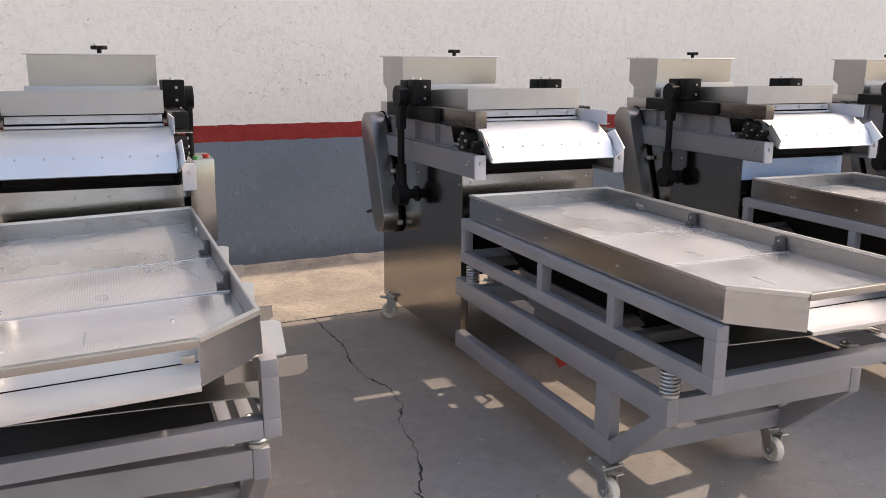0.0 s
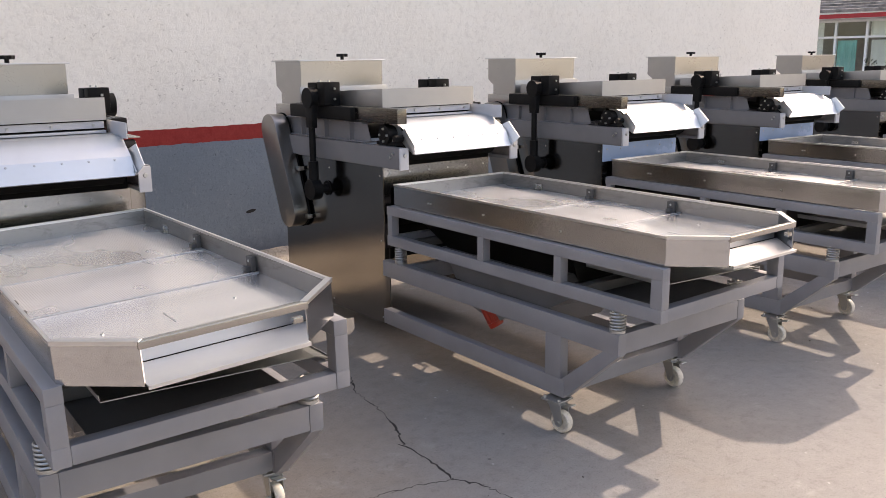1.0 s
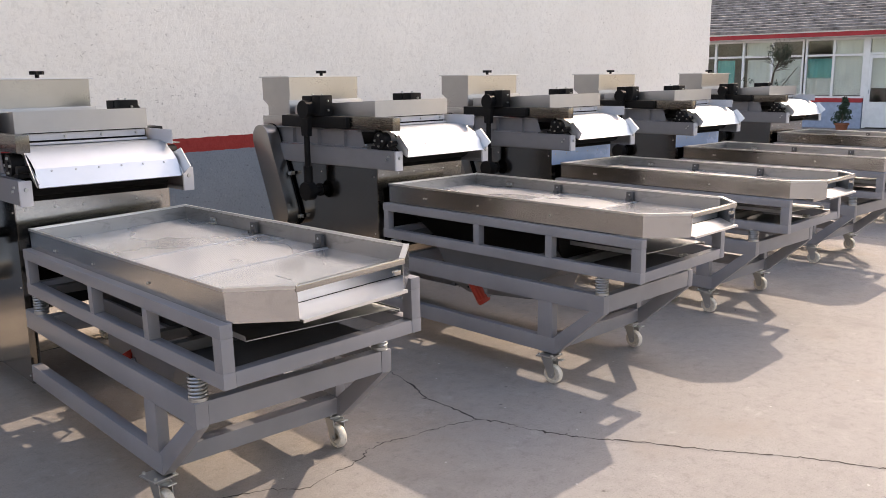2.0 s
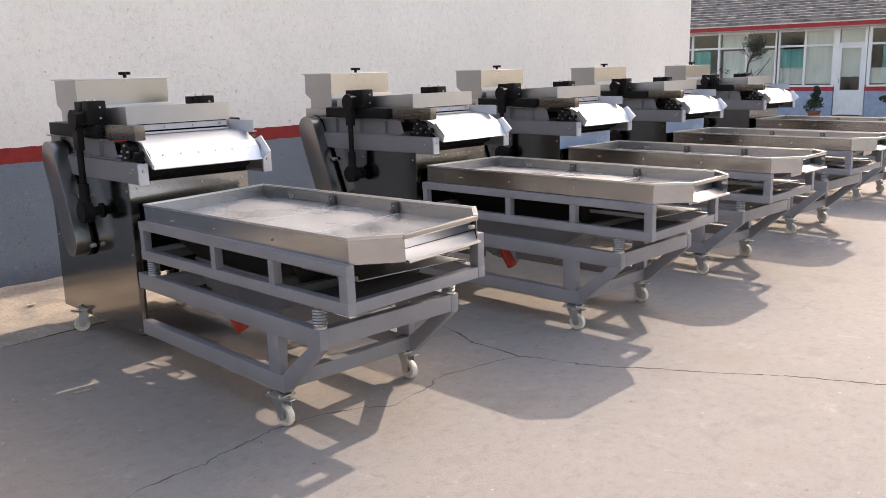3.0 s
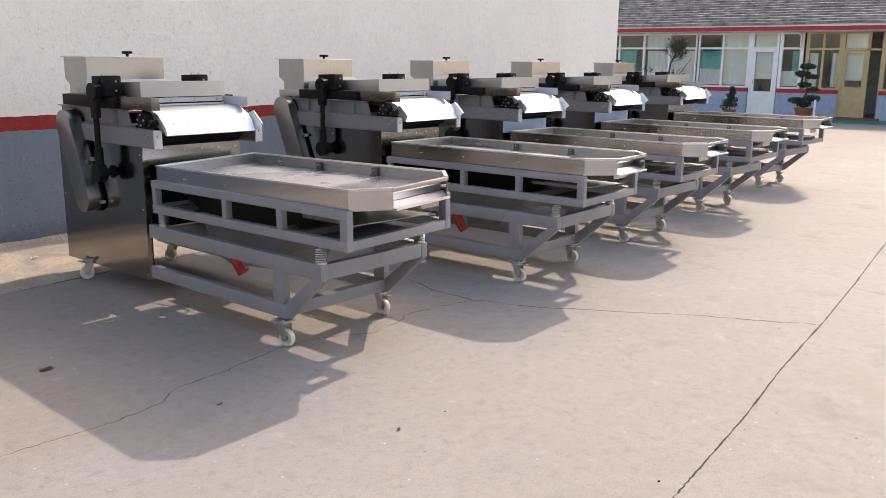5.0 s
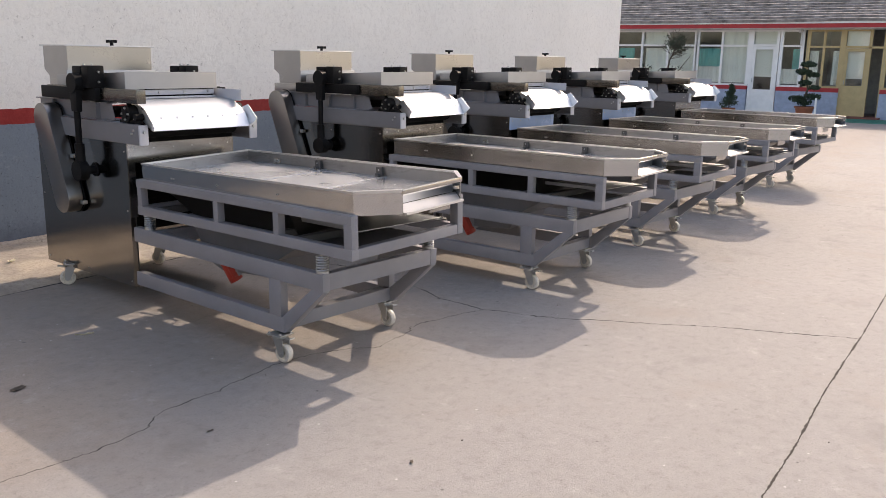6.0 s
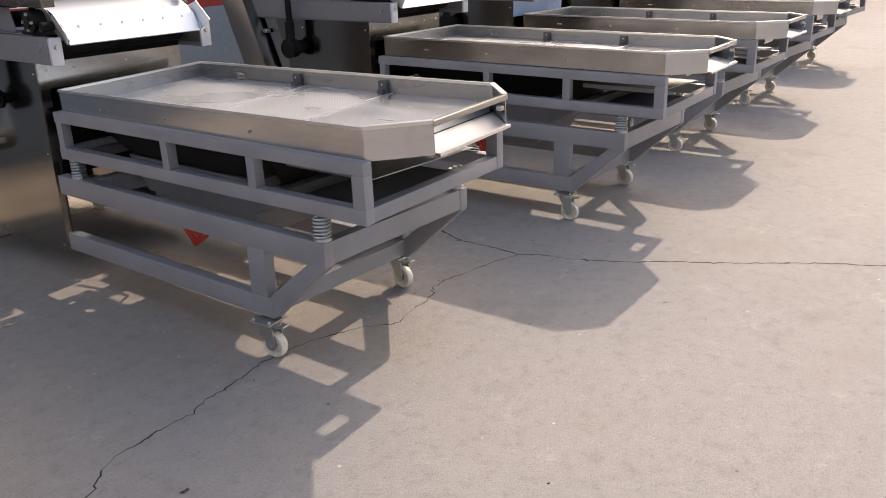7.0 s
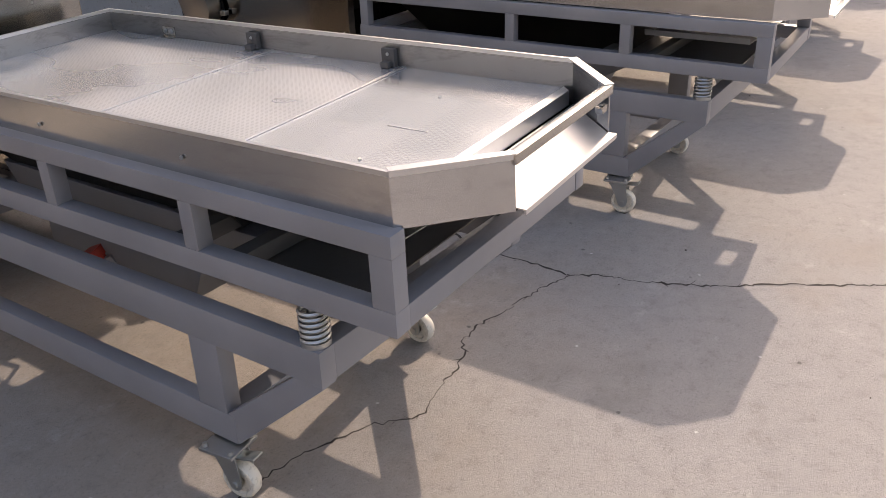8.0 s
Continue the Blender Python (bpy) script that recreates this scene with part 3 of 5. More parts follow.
def head():
    for s in (-1, 1):
        # outer rail with its front tab
        bm = B()
        sheet(bm, [(s * 0.388, 1.134), (s * 0.42, 1.134), (s * 0.42, 1.022), (s * 0.388, 1.022)], "y", 1.692, 2.90, -0.004 * s)
        quad_box(bm, s * 0.386 - 0.003, s * 0.386 + 0.003, 1.70, 2.90, 1.012, 1.03)
        rail = piece("side_rail", bm, RAIL_PAINT, "grey painted channel rail", None)
        bm = B()
        quad_box(bm, s * 0.392 - 0.028, s * 0.392 + 0.028, 1.678, 1.692, 1.016, 1.132, 0.003)
        tab = piece("end_tab", bm, LIGHT_PAINT, "pale grey end tab", 30, parent=rail)
        bolt(rail, (s * 0.392, 1.674, 1.092), (0, -1, 0), NUT)
        for y_ in (1.74, 1.76):
            bolt(rail, (s * 0.424, y_, 1.10 - (y_ - 1.74)), (s, 0, 0), BOLT)
        # inner trough side
        bm = B()
        prism(bm, [(2.045, 1.240), (2.94, 1.240), (2.94, 1.143), (2.010, 1.143)], "x", min(s * 0.372, s * 0.376), max(s * 0.372, s * 0.376))
        quad_box(bm, min(s * 0.337, s * 0.405), max(s * 0.337, s * 0.405), 2.045, 2.94, 1.240, 1.246)
        quad_box(bm, min(s * 0.337, s * 0.405), max(s * 0.337, s * 0.405), 2.010, 2.94, 1.137, 1.143)
        for y_ in (2.18, 2.45, 2.72):
            quad_box(bm, min(s * 0.338, s * 0.404), max(s * 0.338, s * 0.404), y_, y_ + 0.006, 1.14, 1.244)
        piece("trough_side", bm, RAIL_PAINT, "grey painted trough side with ribs", None)
        # cutter beam
        bm = B()
        quad_box(bm, s * 0.372 - 0.03, s * 0.372 + 0.03, 1.72 if s < 0 else 2.03, 2.78, 1.252, 1.332, 0.003)
        beam = piece("cutter_beam", bm, STEEL_DARK, "stainless cutter beam toned dark for what it reflects", 30)
        if s > 0:
            bm = B()
            quad_box(bm, 0.352, 0.432, 1.83, 2.05, 1.2465, 1.2515)
            piece("beam_tongue", bm, STEEL, "thin steel tongue", None, parent=beam)
        bm = B()
        quad_box(bm, s * 0.40 - 0.034, s * 0.40 + 0.034, 2.12 if s < 0 else 2.015, 2.80, 1.253, 1.328, 0.006)
        piece("beam_shoe", bm, BLACK, "black guide shoe", 30, parent=beam)
        for y_ in (2.10, 2.20, 2.36):
            bolt(beam, (s * 0.42, y_, 1.247), (s * 0.3, 0, -1), SCREW)
        # bearing block beside the drum
        bm = B()
        quad_box(bm, s * 0.365 - 0.03, s * 0.365 + 0.03, 1.76, 1.93, 1.136, 1.155, 0.003)
        rod(bm, (s * 0.335, 1.845, 1.19), (s * 0.405, 1.845, 1.19), 0.05, 18)
        rod(bm, (s * 0.40, 1.845, 1.19), (s * 0.412, 1.845, 1.19), 0.022, 12)
        rod(bm, (s * 0.33, 1.755, 1.175), (s * 0.40, 1.755, 1.175), 0.018, 12)
        block = piece("bearing_block", bm, BLACK, "black bearing block", 40)
        for y_ in (1.785, 1.905):
            bolt(block, (s * 0.385, y_, 1.165), (0.2 * s, -0.3, 1), BOLT)
            bolt(block, (s * 0.409, y_ * 0.55 + 1.845 * 0.45, 1.19), (s, 0, 0), BOLT)
            bolt(block, (s * 0.409, 1.845, 1.19 + (y_ - 1.845) * 0.55), (s, 0, 0), BOLT)
        # swinging arm
        bm = B()
        rod(bm, (s * 0.452, 2.468, 1.372), (s * 0.505, 2.468, 1.372), 0.058, 28)
        rod(bm, (s * 0.38, 2.468, 1.372), (s * 0.452, 2.468, 1.372), 0.045, 20)
        prism(bm, [(2.425, 1.36), (2.435, 1.20), (2.50, 1.20), (2.512, 1.36)], "x", min(s * 0.46, s * 0.498), max(s * 0.46, s * 0.498), 0.006)
        arm = piece("swing_arm", bm, BLACK, "black connecting arm", 40)
        bm = B()
        rod(bm, (s * 0.479, 2.468, 1.22), (s * 0.479, 2.468, 0.985), 0.0195, 14)
        rod(bm, (s * 0.479, 2.468, 1.005), (s * 0.479, 2.468, 0.885), 0.030, 14)
        piece("arm_rod", bm, BLACK, "", 40, parent=arm)
        bm = B()
        rod(bm, (s * 0.452, 2.468, 0.838), (s * 0.512, 2.468, 0.838), 0.061, 24)
        rod(bm, (s * 0.388, 2.468, 0.838), (s * 0.452, 2.468, 0.838), 0.027, 16)
        rod(bm, (s * 0.388, 2.468, 0.838), (s * 0.393, 2.468, 0.838), 0.044, 24)
        piece("crank_hub", bm, BLACK, "black crank hub", 40, parent=arm)
        # clamp block on the beam
        bm = B()
        quad_box(bm, s * 0.405 - 0.052, s * 0.405 + 0.052, 2.345, 2.425, 1.33, 1.462, 0.006)
        quad_box(bm, s * 0.405 - 0.052, s * 0.405 + 0.052, 2.437, 2.535, 1.33, 1.458, 0.006)
        clamp = piece("clamp_block", bm, BLACK, "black clamp block with bright bolts", 30)
        for z_ in (1.365, 1.425):
            bolt(clamp, (s * 0.405 + 0.012, 2.340, z_), (0, -1, 0), BOLT)
        for y_ in (2.385, 2.485):
            bolt(clamp, (s * 0.405, y_, 1.467), (0, 0, 1), BOLT)
        # side plates of the drum cover, each with a folded wing
        bm = B()
        prism(bm, [(1.90, 1.262), (1.82, 1.262), (1.642, 1.118), (1.668, 1.098), (1.74, 1.14)], "x", min(s * 0.343, s * 0.347), max(s * 0.343, s * 0.347))
        cheek = piece("cover_cheek", bm, STEEL_COVER, "bright cover cheek", None)
        bm = B()
        prism(bm, [(1.756, 1.204), (1.656, 1.098), (1.612, 1.146), (1.700, 1.232)], "x", min(s * 0.3475, s * 0.3505), max(s * 0.3475, s * 0.3505))
        for v in bm.verts:
            v.co.x += s * 0.25 * max(0.0, (v.co.z - 1.204) - (v.co.y - 1.756) * 1.08)
        piece("cheek_wing", bm, STEEL_WING, "bright folded wing", None, parent=cheek)
        # plate beside the head box
        if s > 0:
            bm = B()
            quad_box(bm, 0.345, 0.35, 1.74, 2.05, 1.252, 1.322)
            piece("guide_plate", bm, LIGHT_PAINT, "", None)
    # head box
    bm = B()
    prism(bm, [(1.962, 1.326), (2.79, 1.326), (2.79, 1.392), (1.962, 1.428)], "x", -0.326, 0.326, 0.003)
    piece("head_cover", bm, STEEL_HEAD, "folded stainless head cover", 30)
    bm = B()
    quad_box(bm, -0.318, 0.318, 1.982, 1.994, 1.288, 1.320, 0.002)
    quad_box(bm, -0.322, 0.322, 1.968, 1.994, 1.2675, 1.279, 0.002)
    bar = piece("blade_bar", bm, LIGHT_PAINT, "grey blade clamping bar", 30)
    for x_ in (-0.27, -0.09, 0.09, 0.27):
        bolt(bar, (x_, 1.978, 1.303), (0, -1, 0), BOLT)
    # bright drum cover, rolled at the top and flat below
    line = [(2.02, 1.264), (1.90, 1.264), (1.86, 1.261), (1.82, 1.252), (1.78, 1.237), (1.735, 1.213), (1.692, 1.180), (1.654, 1.098), (1.660, 1.094)]
    bm = B()
    sheet(bm, line, "x", -0.342, 0.342, 0.003)
    cover = piece("drum_cover", bm, STEEL_COVER, "bright stainless drum cover", 14)
    for i in range(6):
        bolt(cover, (-0.27 + i * 0.108, 1.685, 1.169), (0, -0.91, 0.42), SCREW)
    # drum and backing sheets blackened to carry the shade inside the head
    bm = B()
    rod(bm, (-0.335, 1.85, 1.125), (0.335, 1.85, 1.125), 0.085, 28)
    piece("drum", bm, DARK, "drum under the cover, coloured near black for shade", 40)
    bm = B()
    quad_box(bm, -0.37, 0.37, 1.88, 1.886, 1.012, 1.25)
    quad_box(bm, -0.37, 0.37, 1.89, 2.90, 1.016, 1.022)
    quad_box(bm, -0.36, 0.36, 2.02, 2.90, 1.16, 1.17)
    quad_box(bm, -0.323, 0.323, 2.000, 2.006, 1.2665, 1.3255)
    piece("inner_housing", bm, DARK, "inner housing, coloured near black for shade", None)


def belt_guard():
    top, bot, r = (2.965, 1.165), (2.775, 0.665), 0.094
    d = Vector((top[0] - bot[0], top[1] - bot[1])).normalized()
    base = math.atan2(d.y, d.x)
    line = []
    for i in range(13):
        a = base + math.pi / 2 - i * math.pi / 12
        line.append((top[0] + r * math.cos(a), top[1] + r * math.sin(a)))
    for i in range(13):
        a = base - math.pi / 2 - i * math.pi / 12
        line.append((bot[0] + r * math.cos(a), bot[1] + r * math.sin(a)))
    bm = B()
    prism(bm, line, "x", -0.502, -0.405, 0.004)
    g = piece("belt_guard", bm, STEEL_GUARD, "long rounded stainless belt guard", 35)
    bm = B()
    n = 0.010
    grow = [(2.87 + (u - 2.87) * (1 + n / 0.2), 0.915 + (v - 0.915) * (1 + n / 0.7)) for u, v in line]
    prism(bm, grow, "x", -0.405, -0.395)
    piece("guard_flange", bm, DARK, "dark edge behind the guard", 35, parent=g)
    bm = B()
    quad_box(bm, -0.43, -0.395, 2.725, 2.765, 0.92, 0.945, 0.004)
    piece("guard_clip", bm, ZINC, "small zinc clip", 30, parent=g)
    bm = B()
    quad_box(bm, -0.43, -0.395, 2.645, 2.68, 0.63, 0.655, 0.004)
    piece("guard_clip", bm, ZINC, "small zinc clip", 30, parent=g)


def control_box():
    bm = B()
    quad_box(bm, 0.452, 0.575, 2.30, 2.62, 0.655, 1.075, 0.004)
    b = piece("control_box", bm, STEEL, "stainless control box", 30)
    bm = B()
    rod(bm, (0.545, 2.40, 1.075), (0.545, 2.40, 1.082), 0.014, 14)
    rod(bm, (0.545, 2.40, 1.082), (0.545, 2.40, 1.090), 0.019, 16)
    piece("stop_button", bm, RED_PAINT, "red mushroom stop button", 40, parent=b)
    bm = B()
    rod(bm, (0.49, 2.34, 1.075), (0.49, 2.34, 1.087), 0.014, 14)
    piece("start_button", bm, plain("green_button", (0.03, 0.30, 0.08), 0.4), "green push button", 40, parent=b)


def castor(x_, y_, swivel, brake):
    """A swivel castor whose wheel touches the ground at (x, y)."""
    m = Matrix.Translation((x_, y_, 0)) @ Matrix.Rotation(swivel, 4, "Z")
    bm = B()
    quad_box(bm, -0.050, 0.050, -0.078, 0.022, 0.144, 0.152, 0.002)
    rod(bm, (0, -0.028, 0.128), (0, -0.028, 0.144), 0.034, 18)
    for s in (-1, 1):
        plate = [(-0.056, 0.130), (0.010, 0.130), (0.019, 0.060)] + [(0.019 * math.cos(a), 0.0505 + 0.019 * math.sin(a)) for a in (0, -0.6, -1.2, -1.8, -2.4, -3.0)] + [(-0.024, 0.064)]
        prism(bm, plate, "x", s * 0.026 - 0.002, s * 0.026 + 0.002)
    quad_box(bm, -0.028, 0.028, -0.060, 0.004, 0.126, 0.131)
    c = piece("castor", bm, ZINC, "zinc swivel castor with nylon wheel", 30, at=m)
    for bx in (-0.038, 0.038):
        for by in (-0.066, 0.010):
            bolt(c, (bx, by, 0.158), (0, 0, 1), BOLT)
    bm = B()
    prof = [(0.0505, -0.010), (0.0505, 0.010), (0.046, 0.017), (0.036, 0.017), (0.033, 0.010), (0.014, 0.010), (0.014, 0.020)]
    prof = prof + [(r_, -w_) for r_, w_ in reversed(prof)]
    n = 28
    ring = []
    for i in range(n):
        a = 2 * math.pi * i / n
        ring.append([bm.verts.new((w_, r_ * math.cos(a), 0.0505 + r_ * math.sin(a))) for r_, w_ in prof[:7]] + [bm.verts.new((w_, r_ * math.cos(a), 0.0505 + r_ * math.sin(a))) for r_, w_ in [(q[0], q[1]) for q in prof[7:]]])
    k = len(prof)
    for i in range(n):
        for j in range(k):
            a, b_, c_, d_ = ring[i][j], ring[(i + 1) % n][j], ring[(i + 1) % n][(j + 1) % k], ring[i][(j + 1) % k]
            if len({a, b_, c_, d_}) == 4:
                bm.faces.new((a, b_, c_, d_))
    bmesh.ops.remove_doubles(bm, verts=bm.verts, dist=1e-5)
    piece("wheel", bm, NYLON, "cream nylon wheel", 35, parent=c)
    bm = B()
    rod(bm, (-0.034, 0, 0.0505), (0.034, 0, 0.0505), 0.009, 8)
    piece("axle", bm, ZINC, "", 40, parent=c)
    if brake:
        bm = B()
        quad_box(bm, -0.018, 0.018, 0.0, 0.062, -0.003, 0.003, 0.002, Matrix.Translation((0, 0.0, 0.122)) @ Euler((radians(14), 0, 0)).to_matrix().to_4x4())
        piece("brake_pedal", bm, ZINC, "zinc brake pedal", 30, parent=c)
    return c


def sieve_cart():
    # upper frame
    T = 0.046
    X = 0.42
    bm = B()
    for z0, z1 in ((0.757, 0.804), (0.592, 0.646)):
        for s in (-1, 1):
            quad_box(bm, min(s * X, s * (X - T)), max(s * X, s * (X - T)), -0.018, 1.815, z0, z1, 0.004)
        for y0 in (-0.0165, 1.7675):
            if z0 > 0.7 and y0 < 0:
                continue
            quad_box(bm, -X + T, X - T, y0, y0 + T, z0 + 0.001, z1 - 0.001, 0.004)
    up = piece("upper_frame", bm, GREY_PAINT, "grey painted square tube spring frame", 30)
    for s in (-1, 1):
        for y0 in (-0.0175, 0.508, 1.012, 1.7665):
            bm = B()
            w = T + 0.008 if y0 < 0 else T - 0.004
            quad_box(bm, min(s * (X - 0.001), s * (X - T + 0.001)), max(s * (X - 0.001), s * (X - T + 0.001)), y0, y0 + w, 0.6455, 0.7575, 0.002)
            piece("post", bm, GREY_PAINT, "", 30, parent=up)
    # springs
    for s in (-1, 1):
        for y_ in (0.215, 1.735):
            bm = B()
            turns, n, R, r = 6, 14, 0.029, 0.0052
            prev = None
            for i in range(turns * n + 1):
                a = 2 * math.pi * i / n
                p = Vector((R * math.cos(a), R * math.sin(a), 0.509 + (0.587 - 0.509) * i / (turns * n)))
                o = Vector((math.cos(a), math.sin(a), 0))
                cur = [bm.verts.new(p + o * r * math.cos(b) + Vector((0, 0, r * math.sin(b)))) for b in (0, math.pi / 3, 2 * math.pi / 3, math.pi, 4 * math.pi / 3, 5 * math.pi / 3)]
                if prev:
                    for j in range(6):
                        bm.faces.new((prev[j], prev[(j + 1) % 6], cur[(j + 1) % 6], cur[j]))
                prev = cur
            rod(bm, (0, 0, 0.500), (0, 0, 0.512), 0.033, 16)
            rod(bm, (0, 0, 0.500), (0, 0, 0.592), 0.012, 10)
            piece("spring", bm, ZINC, "zinc coil spring", 50, at=pose(s * 0.388, y_, 0))
    # lower frame
    bm = B()
    for s in (-1, 1):
        quad_box(bm, min(s * 0.42, s * 0.372), max(s * 0.42, s * 0.372), 0.180, 1.867, 0.412, 0.500, 0.004)
        quad_box(bm, min(s * 0.42, s * 0.372), max(s * 0.42, s * 0.372), 0.475, 1.867, 0.158, 0.240, 0.004)
    quad_box(bm, -0.372, 0.372, 0.1815, 0.230, 0.413, 0.499, 0.004)
    quad_box(bm, -0.372, 0.372, 1.64, 1.70, 0.413, 0.499, 0.004)
    quad_box(bm, -0.372, 0.372, 0.49, 0.55, 0.166, 0.238, 0.004)
    low = piece("lower_frame", bm, GREY_PAINT, "grey painted rectangular tube base frame", 30)
    for s in (-1, 1):
        bm = B()
        quad_box(bm, min(s * 0.419, s * 0.373), max(s * 0.419, s * 0.373), 0.498, 0.592, 0.2395, 0.4125, 0.003)
        piece("leg", bm, GREY_PAINT, "", 30, parent=low)
        bm = B()
        prism(bm, [(0.182, 0.414), (0.262, 0.414), (0.500, 0.236), (0.500, 0.160), (0.472, 0.160), (0.182, 0.408)], "x", min(s * 0.4185, s * 0.3735), max(s * 0.4185, s * 0.3735), 0.003)
        piece("brace", bm, GREY_PAINT, "slanted front brace", 30, parent=low)
    # sieve tray
    Z0, Z1, W, L, t = 0.808, 0.921, 0.385, 1.790, 0.003
    OX, OY = 0.220, -0.162
    out = [(-OX, OY), (-W, 0.0), (-W, L), (W, L), (W, 0.0), (OX, OY)]
    bm = B()

    def wall(line, z0, z1, thick):
        vs = []
        for i, (x_, y_) in enumerate(line):
            a, b = Vector(line[max(i - 1, 0)]), Vector(line[min(i + 1, len(line) - 1)])
            p = Vector((x_, y_))
            d0 = (p - a).normalized() if (p - a).length > 0 else (b - p).normalized()
            d1 = (b - p).normalized() if (b - p).length > 0 else d0
            nrm = Vector((d0.y, -d0.x)) + Vector((d1.y, -d1.x))
            nrm = nrm / max(nrm.length_squared, 1e-9) * 2
            q = p + nrm * thick
            vs.append([bm.verts.new((*p, z0)), bm.verts.new((*p, z1)), bm.verts.new((*q, z1)), bm.verts.new((*q, z0))])
        for a, b in zip(vs, vs[1:]):
            for i in range(4):
                bm.faces.new((a[i], b[i], b[(i + 1) % 4], a[(i + 1) % 4]))
        for e in (vs[0], vs[-1]):
            bm.faces.new(e)
    wall(out, Z0, Z1 - 0.003, t)
    tray = piece("sieve_tray", bm, STEEL_DULL, "shallow stainless sieve tray with chamfered outlet", 30)
    # thin liner added to carry the shaded tone of the tray's inside
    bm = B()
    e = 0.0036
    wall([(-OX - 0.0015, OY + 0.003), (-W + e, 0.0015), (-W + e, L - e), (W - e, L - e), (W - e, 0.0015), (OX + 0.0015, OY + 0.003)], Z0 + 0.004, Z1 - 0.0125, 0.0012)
    piece("tray_liner", bm, STEEL_LINER, "scuffed, stained inner tray wall, toned darker for shade", 30, parent=tray)
    bm = B()
    wall([(x_ * 1.008, y_ - 0.003 if y_ < 0.5 else y_ + 0.003) for x_, y_ in out], Z1 - 0.010, Z1, 0.009)
    piece("tray_rim", bm, STEEL_BRIGHT, "bright folded rim", 30, parent=tray)
    for s in (-1, 1):
        bm = B()
        prism(bm, [(s * 0.389, -0.004), (s * (OX + 0.004), OY - 0.006), (s * (OX - 0.010), OY + 0.010), (s * 0.374, 0.012)], "z", Z1 + 0.0005, Z1 + 0.0025)
        piece("corner_flange", bm, STEEL_BRIGHT, "bright folded corner flange", None, parent=tray)
    bm = B()
    quad_box(bm, -OX - 0.005, OX + 0.005, OY - 0.006, OY + 0.016, Z1 - 0.020, Z1 + 0.001, 0.003)
    piece("outlet_bar", bm, STEEL, "bright folded bar over the outlet", 30, parent=tray)
    # floor blackened so that the bays beneath look shaded
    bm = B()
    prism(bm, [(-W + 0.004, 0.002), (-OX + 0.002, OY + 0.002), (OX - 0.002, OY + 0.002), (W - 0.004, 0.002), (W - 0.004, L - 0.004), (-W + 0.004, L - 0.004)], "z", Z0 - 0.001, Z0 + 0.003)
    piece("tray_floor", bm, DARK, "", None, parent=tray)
    bm = B()
    prism(bm, [(-OX + 0.003, OY - 0.018), (OX - 0.003, OY - 0.018), (OX - 0.003, OY + 0.004), (0.364, -0.007), (-0.364, -0.007), (-OX + 0.003, OY + 0.004)], "z", Z0 + 0.0035, Z0 + 0.0065)
    quad_box(bm, -OX + 0.003, OX - 0.003, OY - 0.020, OY - 0.016, Z0 - 0.004, Z0 + 0.0062)
    piece("outlet_lip", bm, STEEL_LIP, "bright outlet lip", None, parent=tray)
    bm = B()
    quad_box(bm, -0.014, 0.014, -0.009, 0.009, -0.008, 0.008, 0.002)
    latch = piece("latch", bm, STEEL, "small zinc latch", 30, parent=tray, at=pose(0.196, OY + 0.010, Z0 + 0.066))
    # three perforated sheets with cross strips
    for y0, y1 in ((0.025, 0.505), (0.515, 1.005), (1.015, L - 0.006)):
        bm = B()
        quad_box(bm, -W + 0.006, W - 0.006, y0, y1, 0.846, 0.849)
        quad_box(bm, -W + 0.012, W - 0.012, y0 + 0.004, y0 + 0.012, 0.836, 0.846)
        piece("sieve_sheet", bm, FRONT_SHEET if y0 < 0.1 else PERFORATED, "smooth sheet with bands of slots" if y0 < 0.1 else "perforated steel sieve sheet", None, parent=tray)
    for y_ in (0.500, 1.000):
        bm = B()
        quad_box(bm, -W + 0.01, W - 0.01, y_ + 0.003, y_ + 0.0115, 0.8495, 0.8530, 0.001)
        piece("cross_strip", bm, STEEL_BRIGHT, "", None, parent=tray)
    bm = B()
    prism(bm, [(-W + 0.01, 0.024), (-0.35, -0.002), (0.35, -0.002), (W - 0.01, 0.024)], "z", Z0 + 0.008, 0.852)
    piece("cross_strip", bm, STEEL_LIP, "bright folded front edge of the sieve", None, parent=tray)
    for s in (-1, 1):
        for y_ in (0.555, 1.080):
            # brackets toned dark for the shadow they sit in
            bm = B()
            quad_box(bm, min(s * 0.380, s * 0.362), max(s * 0.380, s * 0.362), y_ - 0.022, y_ + 0.022, 0.8495, 0.899, 0.003)
            quad_box(bm, min(s * 0.363, s * 0.342), max(s * 0.363, s * 0.342), y_ - 0.014, y_ + 0.014, 0.8495, 0.866, 0.003)
            br = piece("clamp_bracket", bm, SHADE_PAINT, "clamp bracket toned dark for shade", 30, parent=tray)
            bolt(br, (s * 0.361, y_, 0.884), (-s, 0, 0), SCREW)
        bm = B()
        quad_box(bm, min(s * 0.380, s * 0.3765), max(s * 0.380, s * 0.3765), 1.452, 1.512, 0.8495, 0.884, 0.001)
        quad_box(bm, min(s * 0.377, s * 0.360), max(s * 0.377, s * 0.360), 1.452, 1.512, 0.8495, 0.853, 0.001)
        piece("angle_bracket", bm, STEEL, "small steel angle bracket", None, parent=tray)
        for y_ in (1.462, 1.482, 1.05, 0.545):
            bolt(tray, (s * (W + 0.0045), y_, 0.856), (s, 0, 0), SCREW)
        bolt(tray, (s * 0.3745, 1.468, 0.870), (-s, 0, 0), BOLT)
        bolt(tray, (s * 0.3745, 1.496, 0.870), (-s, 0, 0), BOLT)
    bm = B()
